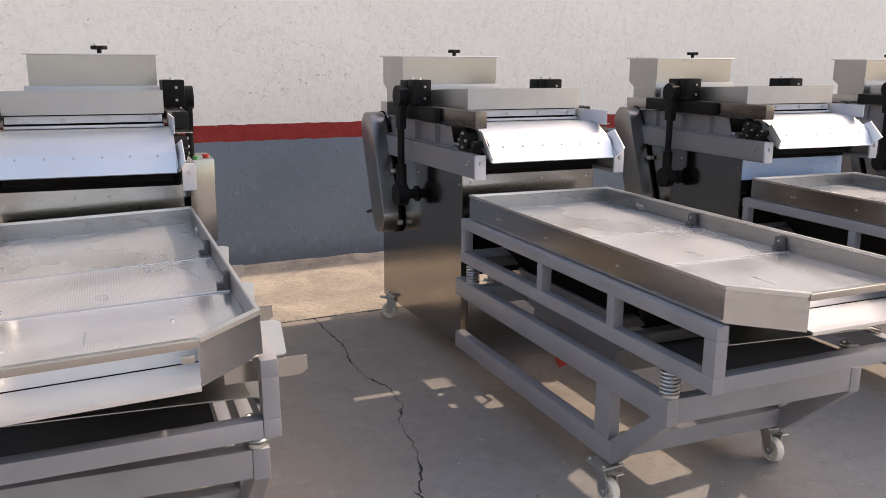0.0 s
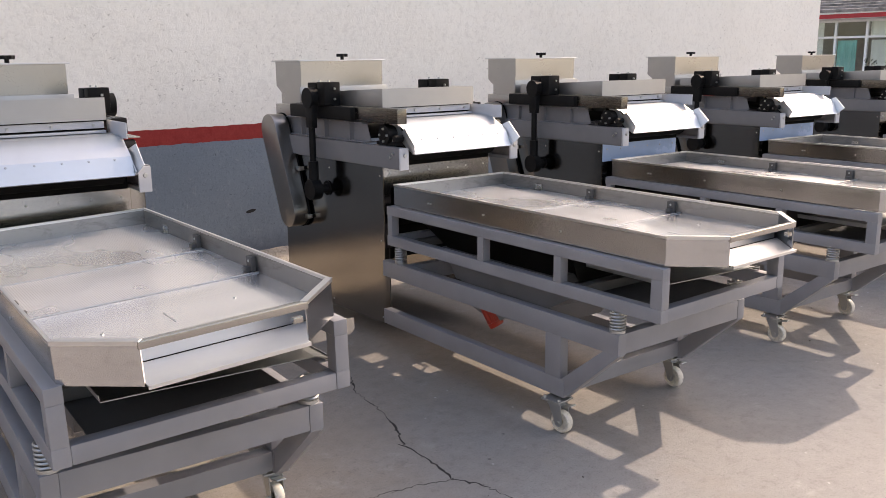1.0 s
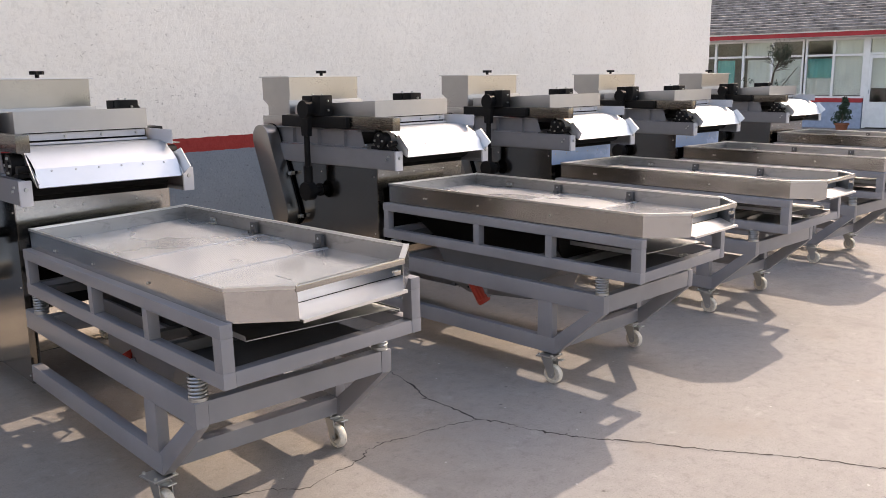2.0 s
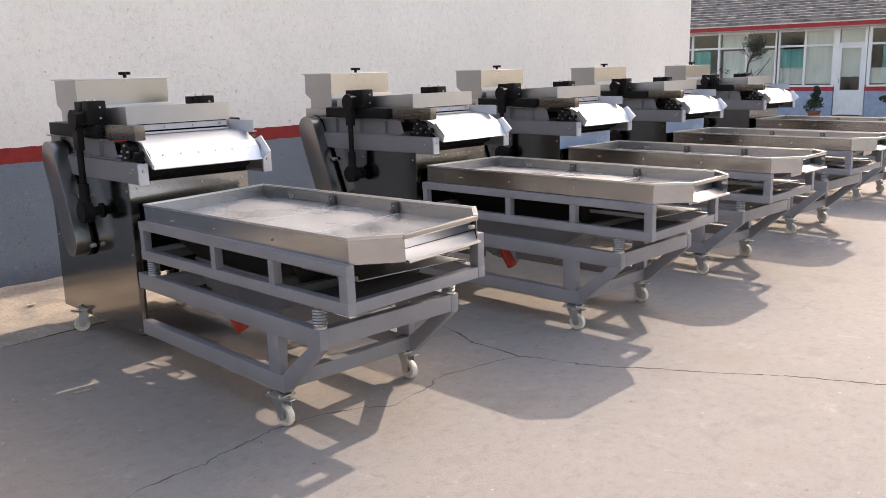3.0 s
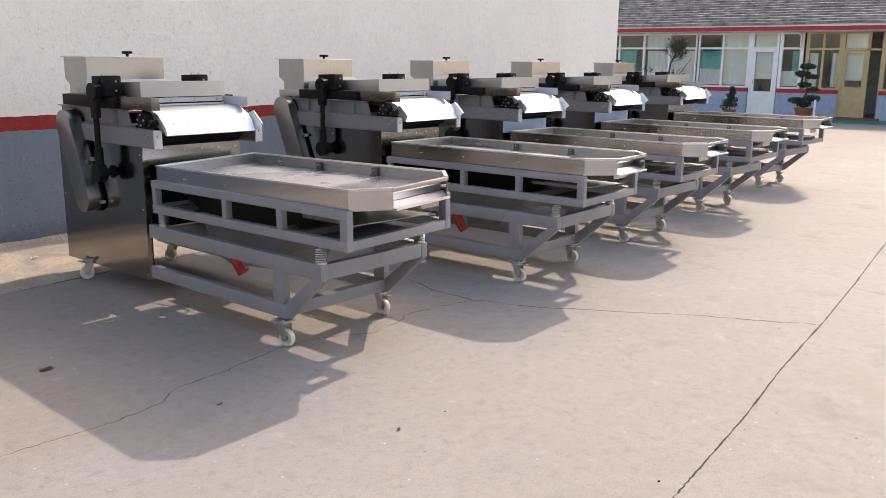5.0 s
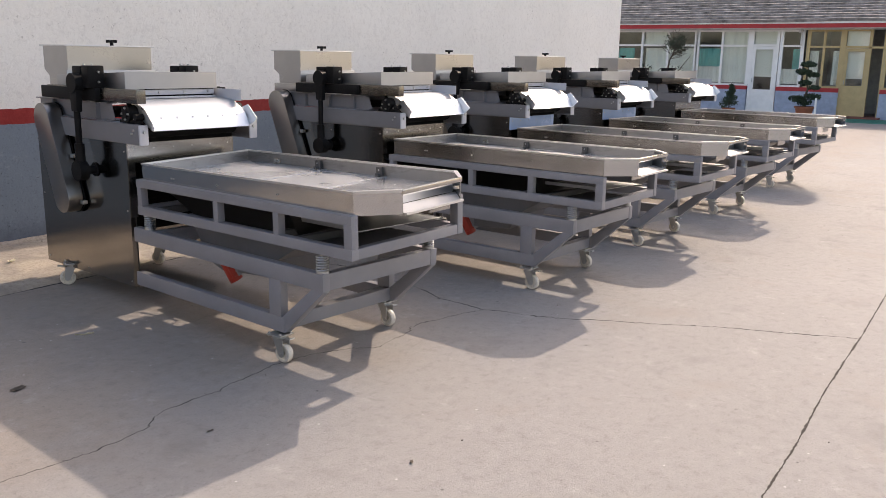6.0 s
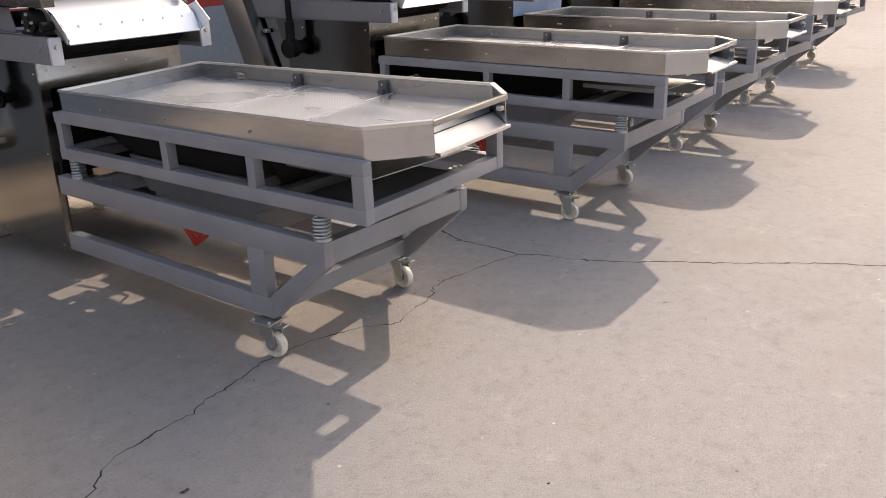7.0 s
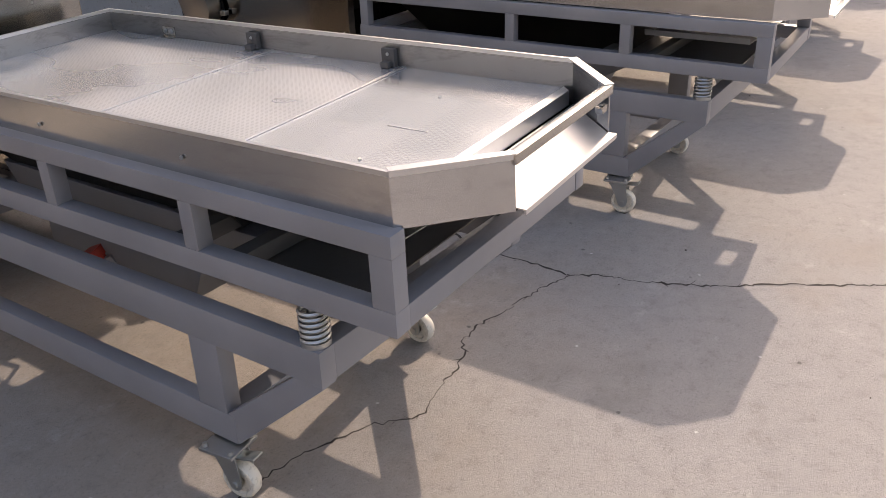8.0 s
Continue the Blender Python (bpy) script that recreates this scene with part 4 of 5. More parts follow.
    quad_box(bm, -0.030, -0.0265, 0.16, 0.27, 0.8492, 0.8504, 0.0004)
    piece("seam_strip", bm, STEEL_BRIGHT, "thin bright seam strip", None, parent=tray)
    for x_, y_ in ((-0.22, 0.20), (0.19, 0.27)):
        bolt(tray, (x_, y_, 0.850), (0, 0, 1), SCREW)
    # chutes beneath the sheets, sloping out to the side
    for y_, y2 in ((0.13, 0.455), (0.655, 0.955), (1.28, 1.62)):
        bm = B()
        prism(bm, [(0.30, y_), (0.458, y_), (0.470, y_ + 0.012), (0.508, y2 - 0.03), (0.492, y2), (0.30, y2)], "z", 0.7595, 0.7625)
        chute = piece("side_chute", bm, STEEL_COVER, "bright stainless side discharge chute", None)
        bm = B()
        prism(bm, [(0.30, 0.700), (0.505, 0.700), (0.524, 0.715), (0.522, 0.752), (0.40, 0.756), (0.30, 0.758)], "y", y_ - 0.006, y_ - 0.002)
        piece("chute_cheek", bm, STEEL, "dull folded chute cheek", None, parent=chute)
    # funnel under the sieve, shade put into its near-black colour
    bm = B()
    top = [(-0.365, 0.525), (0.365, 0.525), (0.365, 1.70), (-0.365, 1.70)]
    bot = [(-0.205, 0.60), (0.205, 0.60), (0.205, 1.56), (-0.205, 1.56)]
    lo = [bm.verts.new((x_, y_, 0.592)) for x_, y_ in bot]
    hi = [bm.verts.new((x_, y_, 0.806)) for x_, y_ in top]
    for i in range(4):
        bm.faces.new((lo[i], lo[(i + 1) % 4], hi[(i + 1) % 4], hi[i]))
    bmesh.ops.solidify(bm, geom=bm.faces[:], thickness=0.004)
    piece("funnel", bm, DIM, "sheet funnel under the sieve, toned dark for the shade there", None)
    bm = B()
    sheet(bm, [(-0.275, 0.716), (-0.270, 0.694), (0.36, 0.668), (0.405, 0.656)], "y", 0.09, 0.50, 0.003)
    quad_box(bm, 0.404, 0.407, 0.09, 0.50, 0.648, 0.665)
    piece("inner_chute", bm, ZINC, "sloping scuffed chute plate under the sieve", None)
    # added plate; its dark colour stands in for shade under the front
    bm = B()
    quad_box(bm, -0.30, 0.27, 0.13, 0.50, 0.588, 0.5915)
    piece("drip_plate", bm, SHADE_PAINT, "added flat plate under the tray front, toned dark for shade", None)
    # collecting pan
    bm = B()
    prism(bm, [(1.60, 0.590), (0.50, 0.590), (0.775, 0.438), (1.48, 0.438)], "x", -0.215, 0.215, 0.006)
    piece("collecting_pan", bm, PAN_PAINT, "grey painted tapering collecting pan", 30)
    bm = B()
    prism(bm, [(1.46, 0.437), (0.78, 0.437), (0.83, 0.335), (1.30, 0.300), (1.46, 0.345)], "x", -0.20, 0.20, 0.006)
    piece("discharge_box", bm, PAN_PAINT, "grey discharge box below the pan", 30)
    # cross bars inside the spring frame, shade put into their darker grey
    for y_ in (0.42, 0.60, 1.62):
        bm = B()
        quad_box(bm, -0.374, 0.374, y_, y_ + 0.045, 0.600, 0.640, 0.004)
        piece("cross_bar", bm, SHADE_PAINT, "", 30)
    # vibration motor
    mm = Matrix.Translation((-0.20, 1.215, 0.322)) @ Euler((radians(-62), radians(0), radians(-140))).to_matrix().to_4x4() @ Matrix.Scale(1.06, 4)
    bm = B()
    ring = []
    for i in range(32):
        a = i * math.pi / 16
        rr = 0.037 if i % 4 < 2 else 0.032
        ring.append((rr * math.cos(a), rr * math.sin(a)))
    prism(bm, ring, "y", -0.045, 0.045)
    rod(bm, (0, -0.066, 0), (0, -0.043, 0), 0.036, 24, 0.039)
    rod(bm, (0, 0.043, 0), (0, 0.066, 0), 0.039, 24, 0.036)
    motor = piece("vibration_motor", bm, RED_PAINT, "red vibration motor", 35, at=mm)
    bm = B()
    quad_box(bm, -0.04, 0.04, -0.045, 0.045, 0.034, 0.060, 0.004)
    piece("motor_foot", bm, GREY_PAINT, "grey mounting foot", 30, parent=motor)
    bm = B()
    pts = [(-0.20, 1.30, 0.33), (-0.14, 1.40, 0.30), (-0.05, 1.45, 0.34), (0.06, 1.55, 0.31), (0.12, 1.70, 0.36), (0.14, 1.88, 0.40)]
    for a, b in zip(pts, pts[1:]):
        rod(bm, a, b, 0.006, 8)
    piece("motor_cable", bm, BLACK, "black motor cable", 50)


cabinet()
hopper()
head()
belt_guard()
control_box()
sieve_cart()
castor(-0.415, 0.485, radians(187), True)
castor(0.390, 0.522, radians(178), True)
castor(-0.395, 2.88, radians(62), True)
castor(0.345, 2.96, radians(20), False)

CART = ("upper_frame", "spring", "lower_frame", "sieve_tray", "side_chute", "funnel", "inner_chute", "drip_plate", "collecting_pan", "discharge_box", "cross_bar", "vibration_motor", "motor_cable")
SPRUNG = ("upper_frame", "sieve_tray", "side_chute", "funnel", "inner_chute", "drip_plate")


def fit_to_view(ob, shear):
    """Lifts the cart parts, and shears the sprung ones, to fit the camera's view."""
    def fitted(p):
        k = max(0.0, min(1.1, 1 - p.y / 1.77))
        lift = 0.016 * max(0.0, min(1.0, (p.z - 0.24) / 0.17))
        return Vector((p.x, p.y + shear * (p.x / 0.77 + 0.5) * k, p.z + lift))
    m = ob.matrix_basis.copy()
    if ob.data.users == 1:
        back = m.inverted()
        for v in ob.data.vertices:
            v.co = back @ fitted(m @ v.co)
    else:
        ob.matrix_basis = Matrix.Translation(fitted(m.translation) - m.translation) @ m
    for child in ob.children:
        fit_to_view(child, shear)


for ob in TEMPLATE.children:
    kind_ = ob.name.split(".")[0]
    if kind_ in CART:
        fit_to_view(ob, 0.020 if kind_ in SPRUNG else 0.0)


def tilted(rise, across, along):
    """A small tilt of a sprung part: rise at its front, then the slopes across and along it."""
    pivot = Matrix.Translation((0, 0, 0.85))
    return Matrix.Translation((0, 0, rise)) @ pivot @ Matrix.Rotation(along, 4, "X") @ Matrix.Rotation(-across, 4, "Y") @ pivot.inverted()


# where each machine stands: x, y, turn, then the shift (x, y) and turn of its sieve cart, the x of its lid knob, and a
# drop of its sprung frame to fit the camera's view
STANDS = ((2.5062, 1.7640, -0.0363, -0.0749, -0.0437, -0.0290, 0.0, 0.0), (0.3647, 2.0438, -0.0785, -0.0012, -0.0347, -0.0098, -0.065, 0.0), (4.2323, 1.6974, -0.0777, -0.0098, 0.0, -0.0013, 0.0, 0.016),
          (6.2187, 1.6842, -0.1017, -0.0154, 0.0, 0.0020, 0.0, 0.022), (8.6555, 1.7445, -0.1198, -0.0109, 0.0, 0.0018, 0.0, 0.026))
CART_OF = []
for x_, y_, r_, dx, dy, dr, knob_x, view_drop in STANDS:
    m = Matrix.Translation((x_, y_, 0)) @ Matrix.Rotation(r_, 4, "Z")
    mach = copy_thing(TEMPLATE, m) if CART_OF else TEMPLATE
    mach.matrix_basis = m
    CART_OF.append((mach, knob_x, view_drop, Matrix.Translation((dx, dy, 0)) @ Matrix.Rotation(dr, 4, "Z")))
# cart skews, and one machine's tilt and forward drive parts, are set to fit the camera's view
FORWARD = {"belt_guard": (0.0, -0.27, -0.04), "swing_arm": (0.0, -0.20, -0.015), "clamp_block": (0.0, -0.20, 0.0)}


def low_x(ob):
    return min(v.co.x for v in ob.data.vertices)


for mach, knob_x, view_drop, skew in CART_OF:
    for ob in mach.children_recursive:
        if ob.name.startswith("lid_knob"):
            ob.matrix_basis = Matrix.Translation((knob_x, 1.9 * knob_x, 0)) @ ob.matrix_basis
    for ob in mach.children:
        base = ob.name.split(".")[0]
        low_y = ob.matrix_basis.translation.y
        if base in CART or (base == "castor" and low_y < 1.5):
            lean = Matrix.Identity(4)
            if knob_x and base in SPRUNG:
                lean = tilted(0.012, 0.038, -0.016) if base == "sieve_tray" else tilted(0.012, 0.0155, -0.008)
            if base in SPRUNG:
                lean = lean @ Matrix.Translation((0, 0, -view_drop))
            ob.matrix_basis = skew @ lean @ ob.matrix_basis
        if knob_x and (base in FORWARD and low_x(ob) < 0 or base == "hopper"):
            ob.matrix_basis = Matrix.Translation(FORWARD.get(base, (0.05, -0.10, 0.0))) @ ob.matrix_basis
        if knob_x and base == "castor" and low_y > 1.5:
            ob.matrix_basis = Matrix.Translation((-0.010, -0.178, 0.0)) @ ob.matrix_basis
        if base == "front_panel" and 3.9 < mach.matrix_basis.translation.x < 7:
            ob.material_slots[0].link = 'OBJECT'
            ob.material_slots[0].material = FILM
            ob["label"] = "front panel still in blue protective film"

# ---- the building across the yard ----
FX = 25.0


def facade():
    house = empty("office_building", pose(FX, 0.31, 0), "single-storey office building with tiled roof and long window front", "building")

    def add(name, bm, material, label="", smooth=None, parent=None):
        return part(name, bm, material, parent or house, label, smooth)
    LO, HI = -9.0, 16.0
    DOORS = ((6.30, 7.05), (3.33, 4.40))
    bm = B()
    for a, b in ((LO, 3.30), (4.42, 6.22), (7.12, HI)):
        quad_box(bm, 0.0, 0.24, a, b, -0.2, 0.74)
    add("wall", bm, FACADE_BLUE, "blue painted dado wall")
    bm = B()
    for a, b in ((LO, 3.30), (4.42, 6.22), (7.12, HI)):
        quad_box(bm, -0.012, 0.24, a, b, 0.742, 0.862)
    add("sill", bm, FACADE_RED, "red painted sill band")
    bm = B()
    quad_box(bm, 0.0, 0.24, LO, HI, 2.57, 2.90)
    add("lintel", bm, WHITE_EAVE, "")
    bm = B()
    quad_box(bm, -0.42, -0.38, LO, HI, 2.612, 2.73)
    add("fascia", bm, FACADE_RED, "red painted eaves board")
    bm = B()
    quad_box(bm, -0.38, 0.0, LO, HI, 2.59, 2.63)
    add("soffit", bm, WHITE_EAVE, "")
    bm = B()
    prev = None
    for i in range(120):
        yy = LO + (HI - LO) * i / 119
        top = 2.795 + 0.022 * noise.noise(Vector((yy * 2.3, 9, 0))) + 0.030 * noise.noise(Vector((yy * 7.1, 3, 0)))
        out_ = -0.455 + 0.015 * noise.noise(Vector((yy * 3.1, 4, 0)))
        row = [bm.verts.new(c) for c in ((out_, yy, 2.732), (out_, yy, top), (-0.30, yy, top), (-0.30, yy, 2.732))]
        if prev:
            for k in range(4):
                bm.faces.new((prev[k], row[k], row[(k + 1) % 4], prev[(k + 1) % 4]))
        prev = row
    add("eave_strip", bm, WHITE_FRAME, "ragged pale mortar strip under the tiles")
    # roof: courses of curved tiles climbing away from the yard
    bm = B()
    pitch, step = radians(27), 0.19
    n = int((HI - LO) / 0.075)
    prev = None
    for i in range(n + 1):
        yy = LO + i * 0.075
        row = []
        for c in range(35):
            off = 0.11 * (c % 2) + 0.09 * math.sin(c * 2.3)
            wave = 0.004 * math.sin((yy + off) * 2 * math.pi / 0.23) + 0.013 * noise.noise(Vector((yy * 4.1, c * 3.1, 0)))
            sag = 0.03 * noise.noise(Vector((yy * 0.35, c * 0.2, 4)))
            for d, up in ((c * step, -0.035), (c * step - 0.02, 0.058 + wave), (c * step + step, -0.005)):
                row.append(bm.verts.new((-0.5 + d * math.cos(pitch), yy, 2.81 + d * math.sin(pitch) + up + sag)))
        if prev:
            for j in range(len(row) - 1):
                bm.faces.new((prev[j], row[j], row[j + 1], prev[j + 1]))
        prev = row
    add("roof", bm, ROOF, "weathered grey-brown tile roof", 50)
    # far slope and plain outer walls
    run = 35 * step * math.cos(pitch)
    ridge = 2.81 + 35 * step * math.sin(pitch)
    bm = B()
    sheet(bm, [(-0.5 + run, ridge), (2 * run - 0.5, 2.81)], "y", LO, HI, 0.08)
    add("roof_back", bm, ROOF, "far slope of the tiled roof")
    for a in (LO, HI - 0.24):
        bm = B()
        prism(bm, [(0.245, -0.1), (2 * run - 1.2, -0.1), (2 * run - 1.2, 2.73), (run - 0.5, ridge - 0.15), (0.245, 2.84)], "y", a + 0.003, a + 0.237)
        add("end_wall", bm, WHITE_EAVE, "plain gable wall")
    bm = B()
    quad_box(bm, 2 * run - 1.2, 2 * run - 0.96, LO, HI, -0.1, 2.73)
    add("back_wall", bm, WHITE_EAVE, "plain back wall")
    # rooms behind the glass
    bm = B()
    quad_box(bm, 0.5, 3.4, LO, HI, -0.05, -0.02)
    quad_box(bm, 3.4, 3.5, LO, HI, -0.1, 2.73)
    quad_box(bm, 0.24, 3.5, LO, HI, 2.68, 2.73)
    for yy in (LO, 5.45, HI):
        quad_box(bm, 0.24, 3.5, yy, yy + 0.05, -0.1, 2.73)
    add("room", bm, INSIDE, "dim rooms behind the windows")

    def window(cuts, z0, zt, z1, frame_material, hangings):
        w = 0.035
        bm = B()
        quad_box(bm, 0.046, 0.134, cuts[0] - w, cuts[-1] + w, z0, z0 + 0.055)
        win = add("window", bm, frame_material, "metal framed window with top lights")
        for lo, hi in ((z1 - 0.055, z1), (zt - 0.03, zt + 0.03)):
            bm = B()
            quad_box(bm, 0.05, 0.13, cuts[0] - w, cuts[-1] + w, lo, hi)
            add("transom", bm, frame_material, "", None, win)
        for i, c in enumerate(cuts):
            ww = w * (1.4 if i in (0, len(cuts) - 1) else 1)
            bm = B()
            quad_box(bm, 0.048, 0.132, c - ww, c + ww, z0 + 0.056, z1)
            add("mullion", bm, frame_material, "", None, win)
        for a, b in zip(cuts, cuts[1:]):
            for lo, hi in ((z0 + 0.05, zt - 0.03), (zt + 0.03, z1 - 0.05)):
                bm = B()
                quad_box(bm, 0.084, 0.088, a + w, b - w, lo, hi)
                p = add("pane", bm, GLASS, "", None, win)
                p.visible_shadow = False
        for a, b, lo, hi, mat_ in hangings:
            bm = B()
            n = max(4, int((b - a) / 0.06))
            vs = [[bm.verts.new((0.17 + 0.02 * math.sin(i * 1.9), a + (b - a) * i / n, z_)) for z_ in (lo, hi)] for i in range(n + 1)]
            for p, q in zip(vs, vs[1:]):
                bm.faces.new((p[0], q[0], q[1], p[1]))
            add("curtain", bm, mat_, "hanging curtain cloth", 60, win)
    window([8.86, 9.80, 10.70, 11.60, 12.6, 13.6], 0.862, 2.09, 2.57, WHITE_FRAME,
           [(8.95, 10.6, 0.95, 2.0, CURTAIN), (9.8, 10.65, 2.10, 2.52, CURTAIN), (11.0, 11.55, 0.95, 2.0, TEAL), (12.0, 13.5, 0.95, 2.52, CURTAIN)])
    window([7.15, 8.00, 8.80], 0.862, 2.09, 2.57, WHITE_FRAME, [(7.2, 7.97, 0.95, 2.52, CURTAIN), (8.03, 8.75, 1.42, 2.0, TEAL), (8.03, 8.75, 0.95, 1.45, CURTAIN)])
    window([5.57, 6.18], 0.862, 2.09, 2.57, WHITE_FRAME, [(5.6, 5.85, 1.40, 2.0, TEAL), (5.6, 6.15, 0.95, 1.40, CURTAIN)])
    window([4.46, 4.95, 5.40], 0.862, 2.07, 2.57, YELLOW_FRAME, [(5.1, 5.35, 0.95, 1.95, CURTAIN), (4.5, 4.7, 0.95, 1.95, CURTAIN)])
    window([2.1, 2.7, 3.26], 0.862, 2.07, 2.57, YELLOW_FRAME, [])

    def door(y0, y1, z1, ztop, material, glass_from, label, ajar=0.0):
        bm = B()
        for c in (y0 - 0.03, y1 + 0.03):
            quad_box(bm, 0.046, 0.134, c - 0.04, c + 0.04, 0.02, ztop)
        quad_box(bm, 0.05, 0.13, y0, y1, z1, z1 + 0.06)
        quad_box(bm, 0.05, 0.13, y0, y1, ztop - 0.05, ztop)
        d = add("door", bm, material, label)
        bm = B()
        quad_box(bm, 0.06, 0.10, y0 + 0.01, y0 + 0.09, 0.04, z1 - 0.01)
        quad_box(bm, 0.06, 0.10, y1 - 0.09, y1 - 0.01, 0.04, z1 - 0.01)
        quad_box(bm, 0.061, 0.099, y0 + 0.09, y1 - 0.09, z1 - 0.10, z1 - 0.01)
        quad_box(bm, 0.061, 0.099, y0 + 0.09, y1 - 0.09, 0.04, glass_from)
        add("leaf", bm, material, "", None, d)
        bm = B()
        quad_box(bm, 0.078, 0.082, y0 + 0.09, y1 - 0.09, glass_from, z1 - 0.10)
        p = add("pane", bm, GLASS, "", None, d)
        p.visible_shadow = False
        bm = B()
        quad_box(bm, 0.078, 0.082, y0 + 0.01, y1 - 0.01, z1 + 0.06, ztop - 0.05)
        p = add("pane", bm, GLASS, "", None, d)
        p.visible_shadow = False
        bm = B()
        quad_box(bm, 0.16, 0.17, y0 + 0.02, y1 - 0.02, max(glass_from, 1.15), ztop - 0.05)
        add("curtain", bm, CURTAIN, "", None, d)
        bm = B()
        rod(bm, (0.04, y1 - 0.05, 0.98), (0.04, y1 - 0.05, 1.10), 0.012, 8)
        add("handle", bm, ZINC, "", 40, d)
    door(6.32, 7.03, 2.08, 2.57, WHITE_FRAME, 0.76, "white metal glazed door")
    door(3.72, 4.36, 2.04, 2.57, YELLOW_FRAME, 0.95, "ochre metal glazed door, folded open")
    bm = B()
    quad_box(bm, 0.046, 0.134, 3.30, 3.72, 2.03, 2.09)
    quad_box(bm, 0.05, 0.13, 3.28, 3.34, 0.02, 2.57)
    add("door_frame", bm, YELLOW_FRAME)
    bm = B()
    quad_box(bm, -0.35, 0.5, 3.2, 4.6, -0.1, 0.06, 0.01)
    add("door_step", bm, plain("step_red", (0.22, 0.08, 0.06), 0.8), "red-brown doorstep")
    # small fixture under the eaves
    bm = B()
    rod(bm, (-0.02, 5.60, 2.10), (-0.02, 5.60, 2.50), 0.03, 10)
    rod(bm, (-0.16, 5.64, 2.52), (0.02, 5.60, 2.54), 0.045, 12)
    add("lamp_bracket", bm, WHITE_EAVE, "small pale fixture under the eaves", 40)


facade()
bm = B()
quad_box(bm, 22.9, 24.6, -6.0, 4.9, 0.002, 0.012)
tagged(new("door_mat", finish("door_mat", bm, GREEN_MAT)), label="long green mat before the office door", category="mat")


def leaf_cloud(bm, centre, radius, count, size, rng, flat=1.0):
    """Many small leaf blades scattered in a lumpy clump."""
    for _ in range(count):
        d = Vector((rng.gauss(0, 1), rng.gauss(0, 1), rng.gauss(0, 1))).normalized() * radius * rng.random() ** 0.45
        d.z *= flat
        p = Vector(centre) + d
        a = Euler((rng.uniform(0, 6.3), rng.uniform(0, 6.3), rng.uniform(0, 6.3))).to_matrix()
        s = size * rng.uniform(0.6, 1.4)
        pts = [a @ Vector(c) * s + p for c in ((-0.5, 0, 0), (0, -0.22, 0.05), (0.5, 0, 0), (0, 0.22, 0.05))]
        bm.faces.new([bm.verts.new(q) for q in pts])


def pot(parent, r, h):
    bm = B()
    rod(bm, (0, 0, 0.0), (0, 0, h), r * 0.72, 20, r)
    rod(bm, (0, 0, h - 0.05), (0, 0, h), r * 1.08, 20)
    part("pot", bm, TERRACOTTA, parent, "terracotta pot", 30)


def cloud_pine(x_, y_):
    """A pine clipped into flat cloud pads on a bent stem, in a pot."""
    root = empty("potted_pine", pose(x_, y_, 0), "potted pine clipped into dark green cloud pads", "plant")
    pot(root, 0.26, 0.36)
    rng = random.Random(11)
    stem = [(0, 0, 0.3), (0.05, 0.05, 0.55), (-0.04, -0.05, 0.85), (0.04, 0.04, 1.15), (0, 0, 1.55)]
    bm = B()
    for i, (a, b) in enumerate(zip(stem, stem[1:])):
        rod(bm, a, b, 0.045 - 0.008 * i, 10, 0.037 - 0.008 * i)
    for c in ((-0.05, 0.22, 0.58), (0.03, -0.18, 0.66), (0.0, -0.20, 0.93), (0.0, 0.18, 1.14)):
        rod(bm, (0, 0, c[2] - 0.13), c, 0.02, 8, 0.01)
    part("trunk", bm, BARK, root, "", 50)
    for c, r, n in (((0, 0, 1.55), 0.22, 520), ((0.02, 0.12, 1.34), 0.23, 460), ((0, -0.16, 1.26), 0.18, 320), ((0, 0.05, 1.03), 0.20, 340),
                    ((0, -0.21, 0.90), 0.17, 260), ((-0.03, 0.23, 0.58), 0.24, 460), ((0.02, -0.18, 0.64), 0.25, 420), ((0, 0.02, 0.47), 0.22, 340)):
        bm = B()
        leaf_cloud(bm, c, r, n, 0.075, rng, 0.38)
        part("leaf_pad", bm, LEAF, root)
    return root


def small_bush(x_, y_):
    root = empty("potted_bush", pose(x_, y_, 0), "small dark green potted bush", "plant")
    pot(root, 0.18, 0.22)
    rng = random.Random(3)
    bm = B()
    rod(bm, (0, 0, 0.2), (0.01, 0.01, 0.8), 0.02, 8, 0.008)
    part("trunk", bm, BARK, root, "", 50)
    bm = B()
    for i in range(9):
        a = rng.uniform(0, 6.3)
        z_ = 0.32 + i * 0.07
        r = 0.20 - 0.016 * i
        leaf_cloud(bm, (0.6 * r * math.cos(a), 0.6 * r * math.sin(a), z_), r, 130, 0.07, rng, 0.6)
    part("crown", bm, LEAF, root)


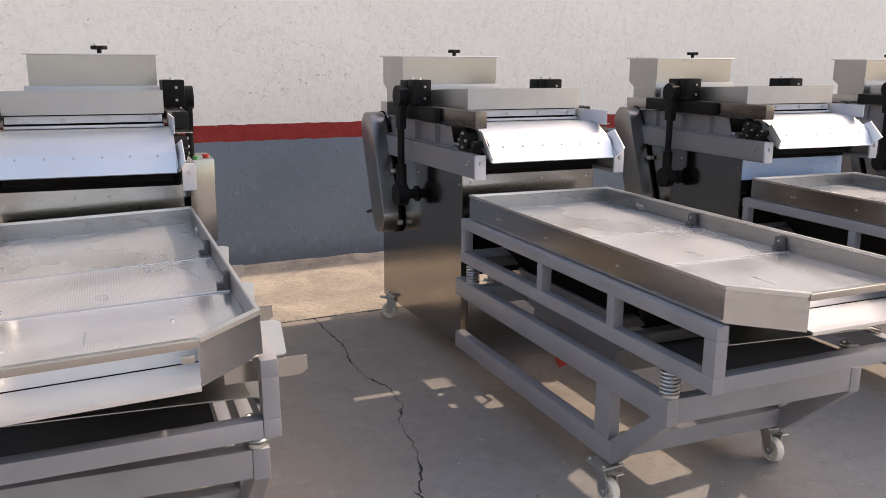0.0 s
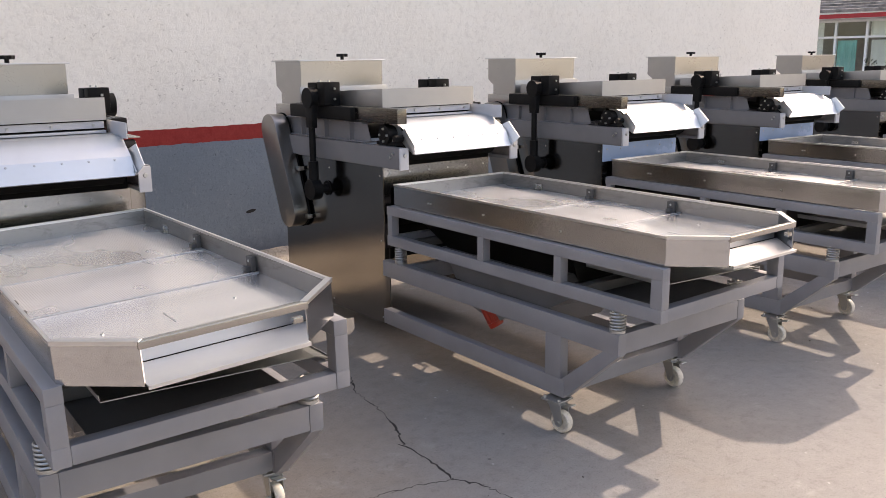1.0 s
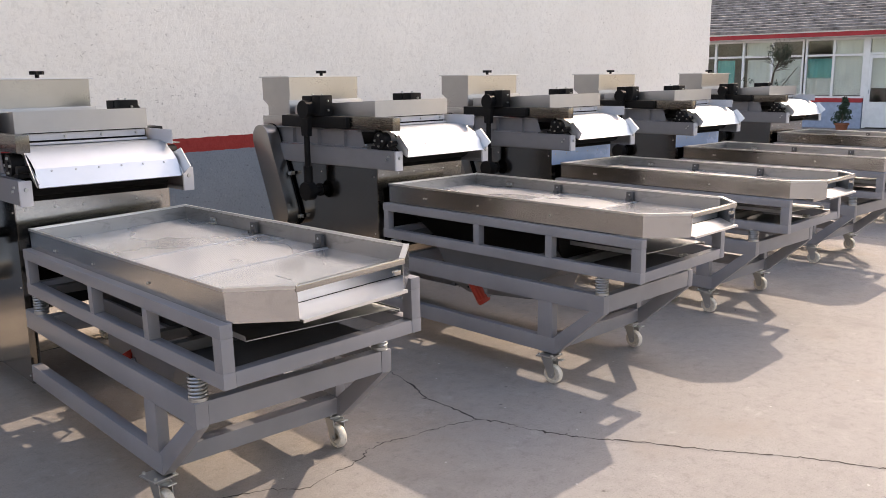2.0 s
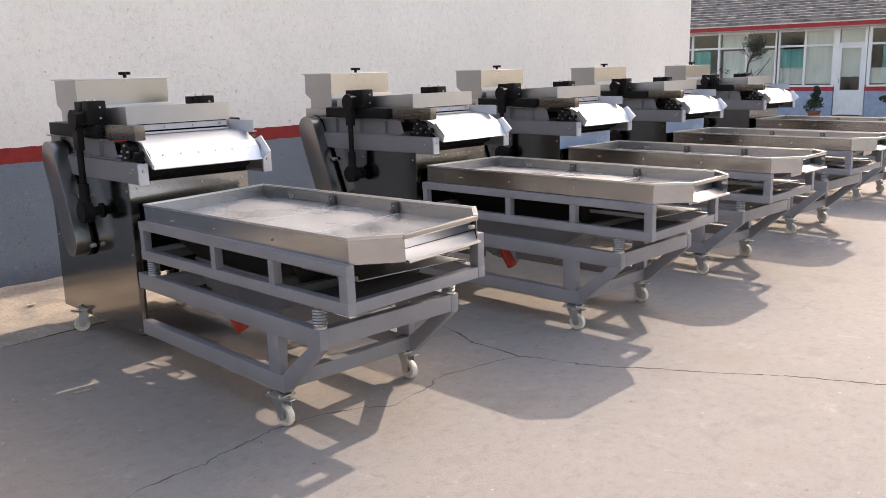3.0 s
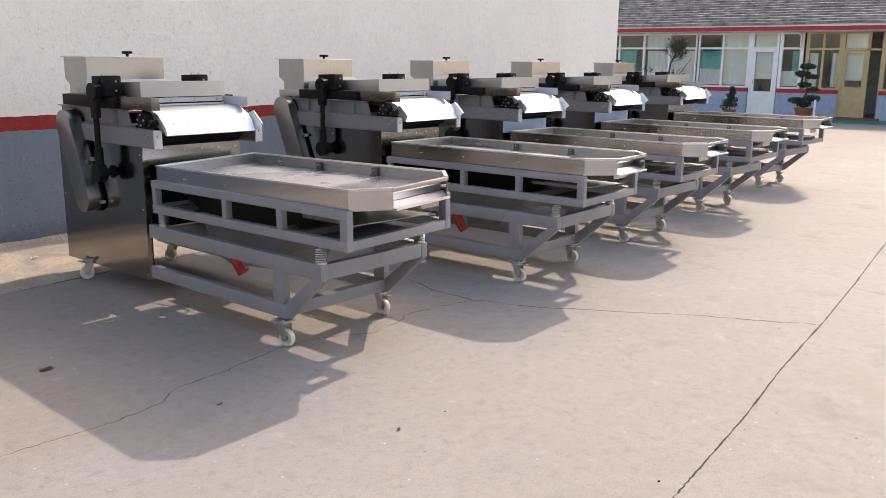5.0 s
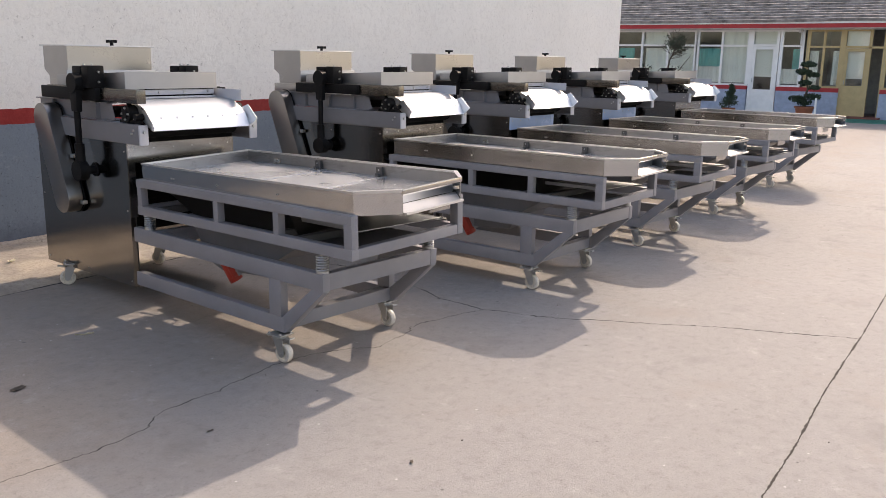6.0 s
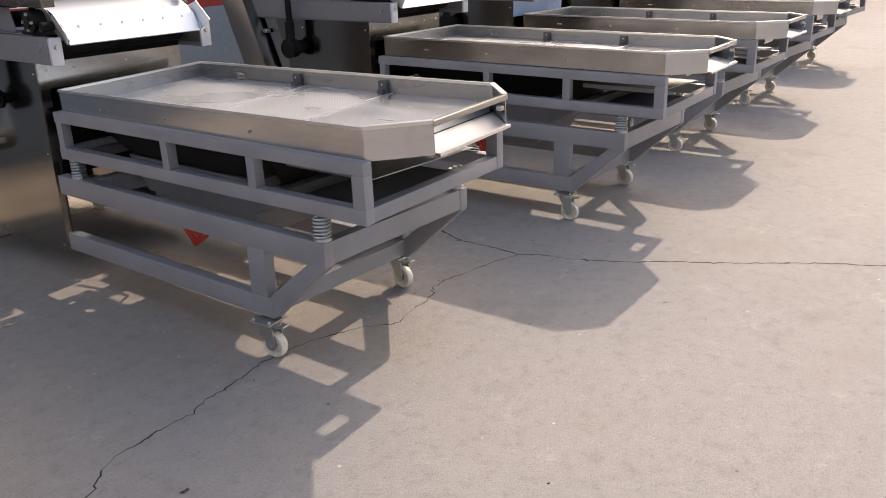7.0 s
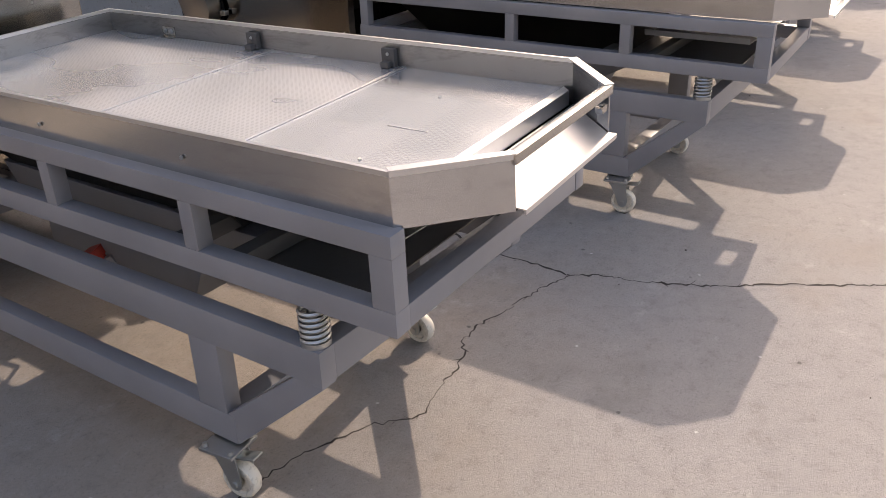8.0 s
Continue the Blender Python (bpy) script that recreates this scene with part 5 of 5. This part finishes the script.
def bare_tree(x_, y_):
    """A thin leaning tree with a sparse twiggy crown."""
    root = empty("potted_tree", pose(x_, y_, 0), "thin potted tree with sparse twigs and few leaves", "plant")
    pot(root, 0.30, 0.40)
    rng = random.Random(8)
    bm = B()
    stem = [(0, 0.10, 0.35), (0, 0.03, 1.0), (0, -0.05, 1.6), (0.02, -0.22, 2.0)]
    for i, (a, b) in enumerate(zip(stem, stem[1:])):
        rod(bm, a, b, 0.045 - 0.010 * i, 10, 0.035 - 0.010 * i)
    rod(bm, (0, 0.06, 0.75), (0.02, -0.70, 1.75), 0.018, 8, 0.008)
    tips = []
    for i in range(34):
        a = rng.uniform(0, 6.3)
        base = Vector(stem[2]).lerp(Vector(stem[3]), rng.random())
        tip = base + Vector((0.35 * math.cos(a), 0.42 * math.sin(a) - 0.05, rng.uniform(0.05, 0.62)))
        mid = base.lerp(tip, 0.5) + Vector((0, 0, rng.uniform(-0.08, 0.08)))
        rod(bm, base, mid, 0.009, 6, 0.006)
        rod(bm, mid, tip, 0.006, 5, 0.003)
        tips += [mid, tip]
        for _ in range(3):
            t2 = mid.lerp(tip, rng.random()) + Vector((rng.uniform(-0.15, 0.15), rng.uniform(-0.2, 0.2), rng.uniform(-0.05, 0.2)))
            rod(bm, mid, t2, 0.004, 4, 0.002)
            tips.append(t2)
    part("trunk", bm, BARK, root, "", 50)
    bm = B()
    for t_ in tips:
        if (t_ - Vector((0, -0.22, 2.16))).length < 0.30 or rng.random() < 0.05:
            leaf_cloud(bm, t_, 0.11, 17, 0.06, rng)
    for _ in range(12):
        leaf_cloud(bm, (rng.uniform(-0.2, 0.2), rng.uniform(-0.5, 0.9), rng.uniform(1.28, 1.42)), 0.10, 10, 0.06, rng)
    part("crown", bm, LEAF_DRY, root)


cloud_pine(23.5, 5.30)
small_bush(23.6, 7.50)
bare_tree(23.4, 9.45)
bm = B()
rod(bm, (0, 0, 0), (0, 0, 0.62), 0.03, 12)
ob = tagged(new("bollard", finish("bollard", bm, WHITE_FRAME, 40)), label="short white post beside the potted pine", category="post")
ob.matrix_basis = pose(23.1, 4.92, 0)

# ---- litter ----
def scrap(name, x_, y_, z_, length, width, turn, curl, material, lab, seed):
    """A small curled flake lying on the ground."""
    bm = B()
    n, m_ = 6, 3
    vs = []
    for i in range(n + 1):
        f = i / n - 0.5
        row = []
        for j in range(m_ + 1):
            g = j / m_ - 0.5
            w = width * (1 - 1.6 * abs(f) ** 2)
            row.append(bm.verts.new((f * length, g * w, 0.002 + curl * (f * f + g * g) + 0.3 * curl * noise.noise(Vector((i * 1.7, j * 2.1, seed))))))
        vs.append(row)
    for i in range(n):
        for j in range(m_):
            bm.faces.new((vs[i][j], vs[i + 1][j], vs[i + 1][j + 1], vs[i][j + 1]))
    bmesh.ops.solidify(bm, geom=bm.faces[:], thickness=0.0008)
    ob = tagged(new(name, finish(name, bm, material, 60)), label=lab, category="litter")
    ob.matrix_basis = pose(x_, y_, z_, 0, 0, turn)


DRY_LEAF = plain("dry_leaf", (0.15, 0.125, 0.10), 0.8, 0.3, 40)
scrap("paper_scrap", 0.20, 5.53, 0.036, 0.065, 0.04, 20, 0.03, PAPER, "crumpled cream paper scrap on the sandy apron", 3)
scrap("straw", -0.38, 3.717, 0.0, 0.10, 0.008, -28, 0.02, PAPER, "thin pale straw lying on the concrete", 5)
scrap("dry_leaf", -1.025, 3.24, 0.0, 0.075, 0.045, 15, 0.012, DRY_LEAF, "dark curled dry leaf on the concrete", 7)
scrap("dry_leaf", -0.79, 2.173, 0.0, 0.028, 0.013, -20, 0.01, DRY_LEAF, "small dark leaf flake on the concrete", 9)
scrap("dry_leaf", -0.509, 1.33, 0.0, 0.03, 0.014, 40, 0.01, DRY_LEAF, "small dark leaf flake on the concrete", 11)

# grit and crumbs scattered over the slabs
rng = random.Random(21)
bm = B()
for _ in range(70):
    x_, y_ = rng.uniform(-3.0, 7.0), rng.uniform(-0.8, 4.7)
    r_ = rng.uniform(0.002, 0.006) * (1.6 if rng.random() < 0.08 else 1.0)
    m = Matrix.Translation((x_, y_, r_ * 0.25)) @ Euler((rng.uniform(0, 6), rng.uniform(0, 6), rng.uniform(0, 6))).to_matrix().to_4x4() @ Matrix.Diagonal((1.0, rng.uniform(0.5, 1), rng.uniform(0.35, 0.7), 1))
    bmesh.ops.create_icosphere(bm, subdivisions=1, radius=r_, matrix=m)
tagged(new("grit", finish("grit", bm, plain("grit_stone", (0.12, 0.105, 0.09), 0.9))), label="dark crumbs of grit scattered over the concrete", category="grit", kind="stuff")
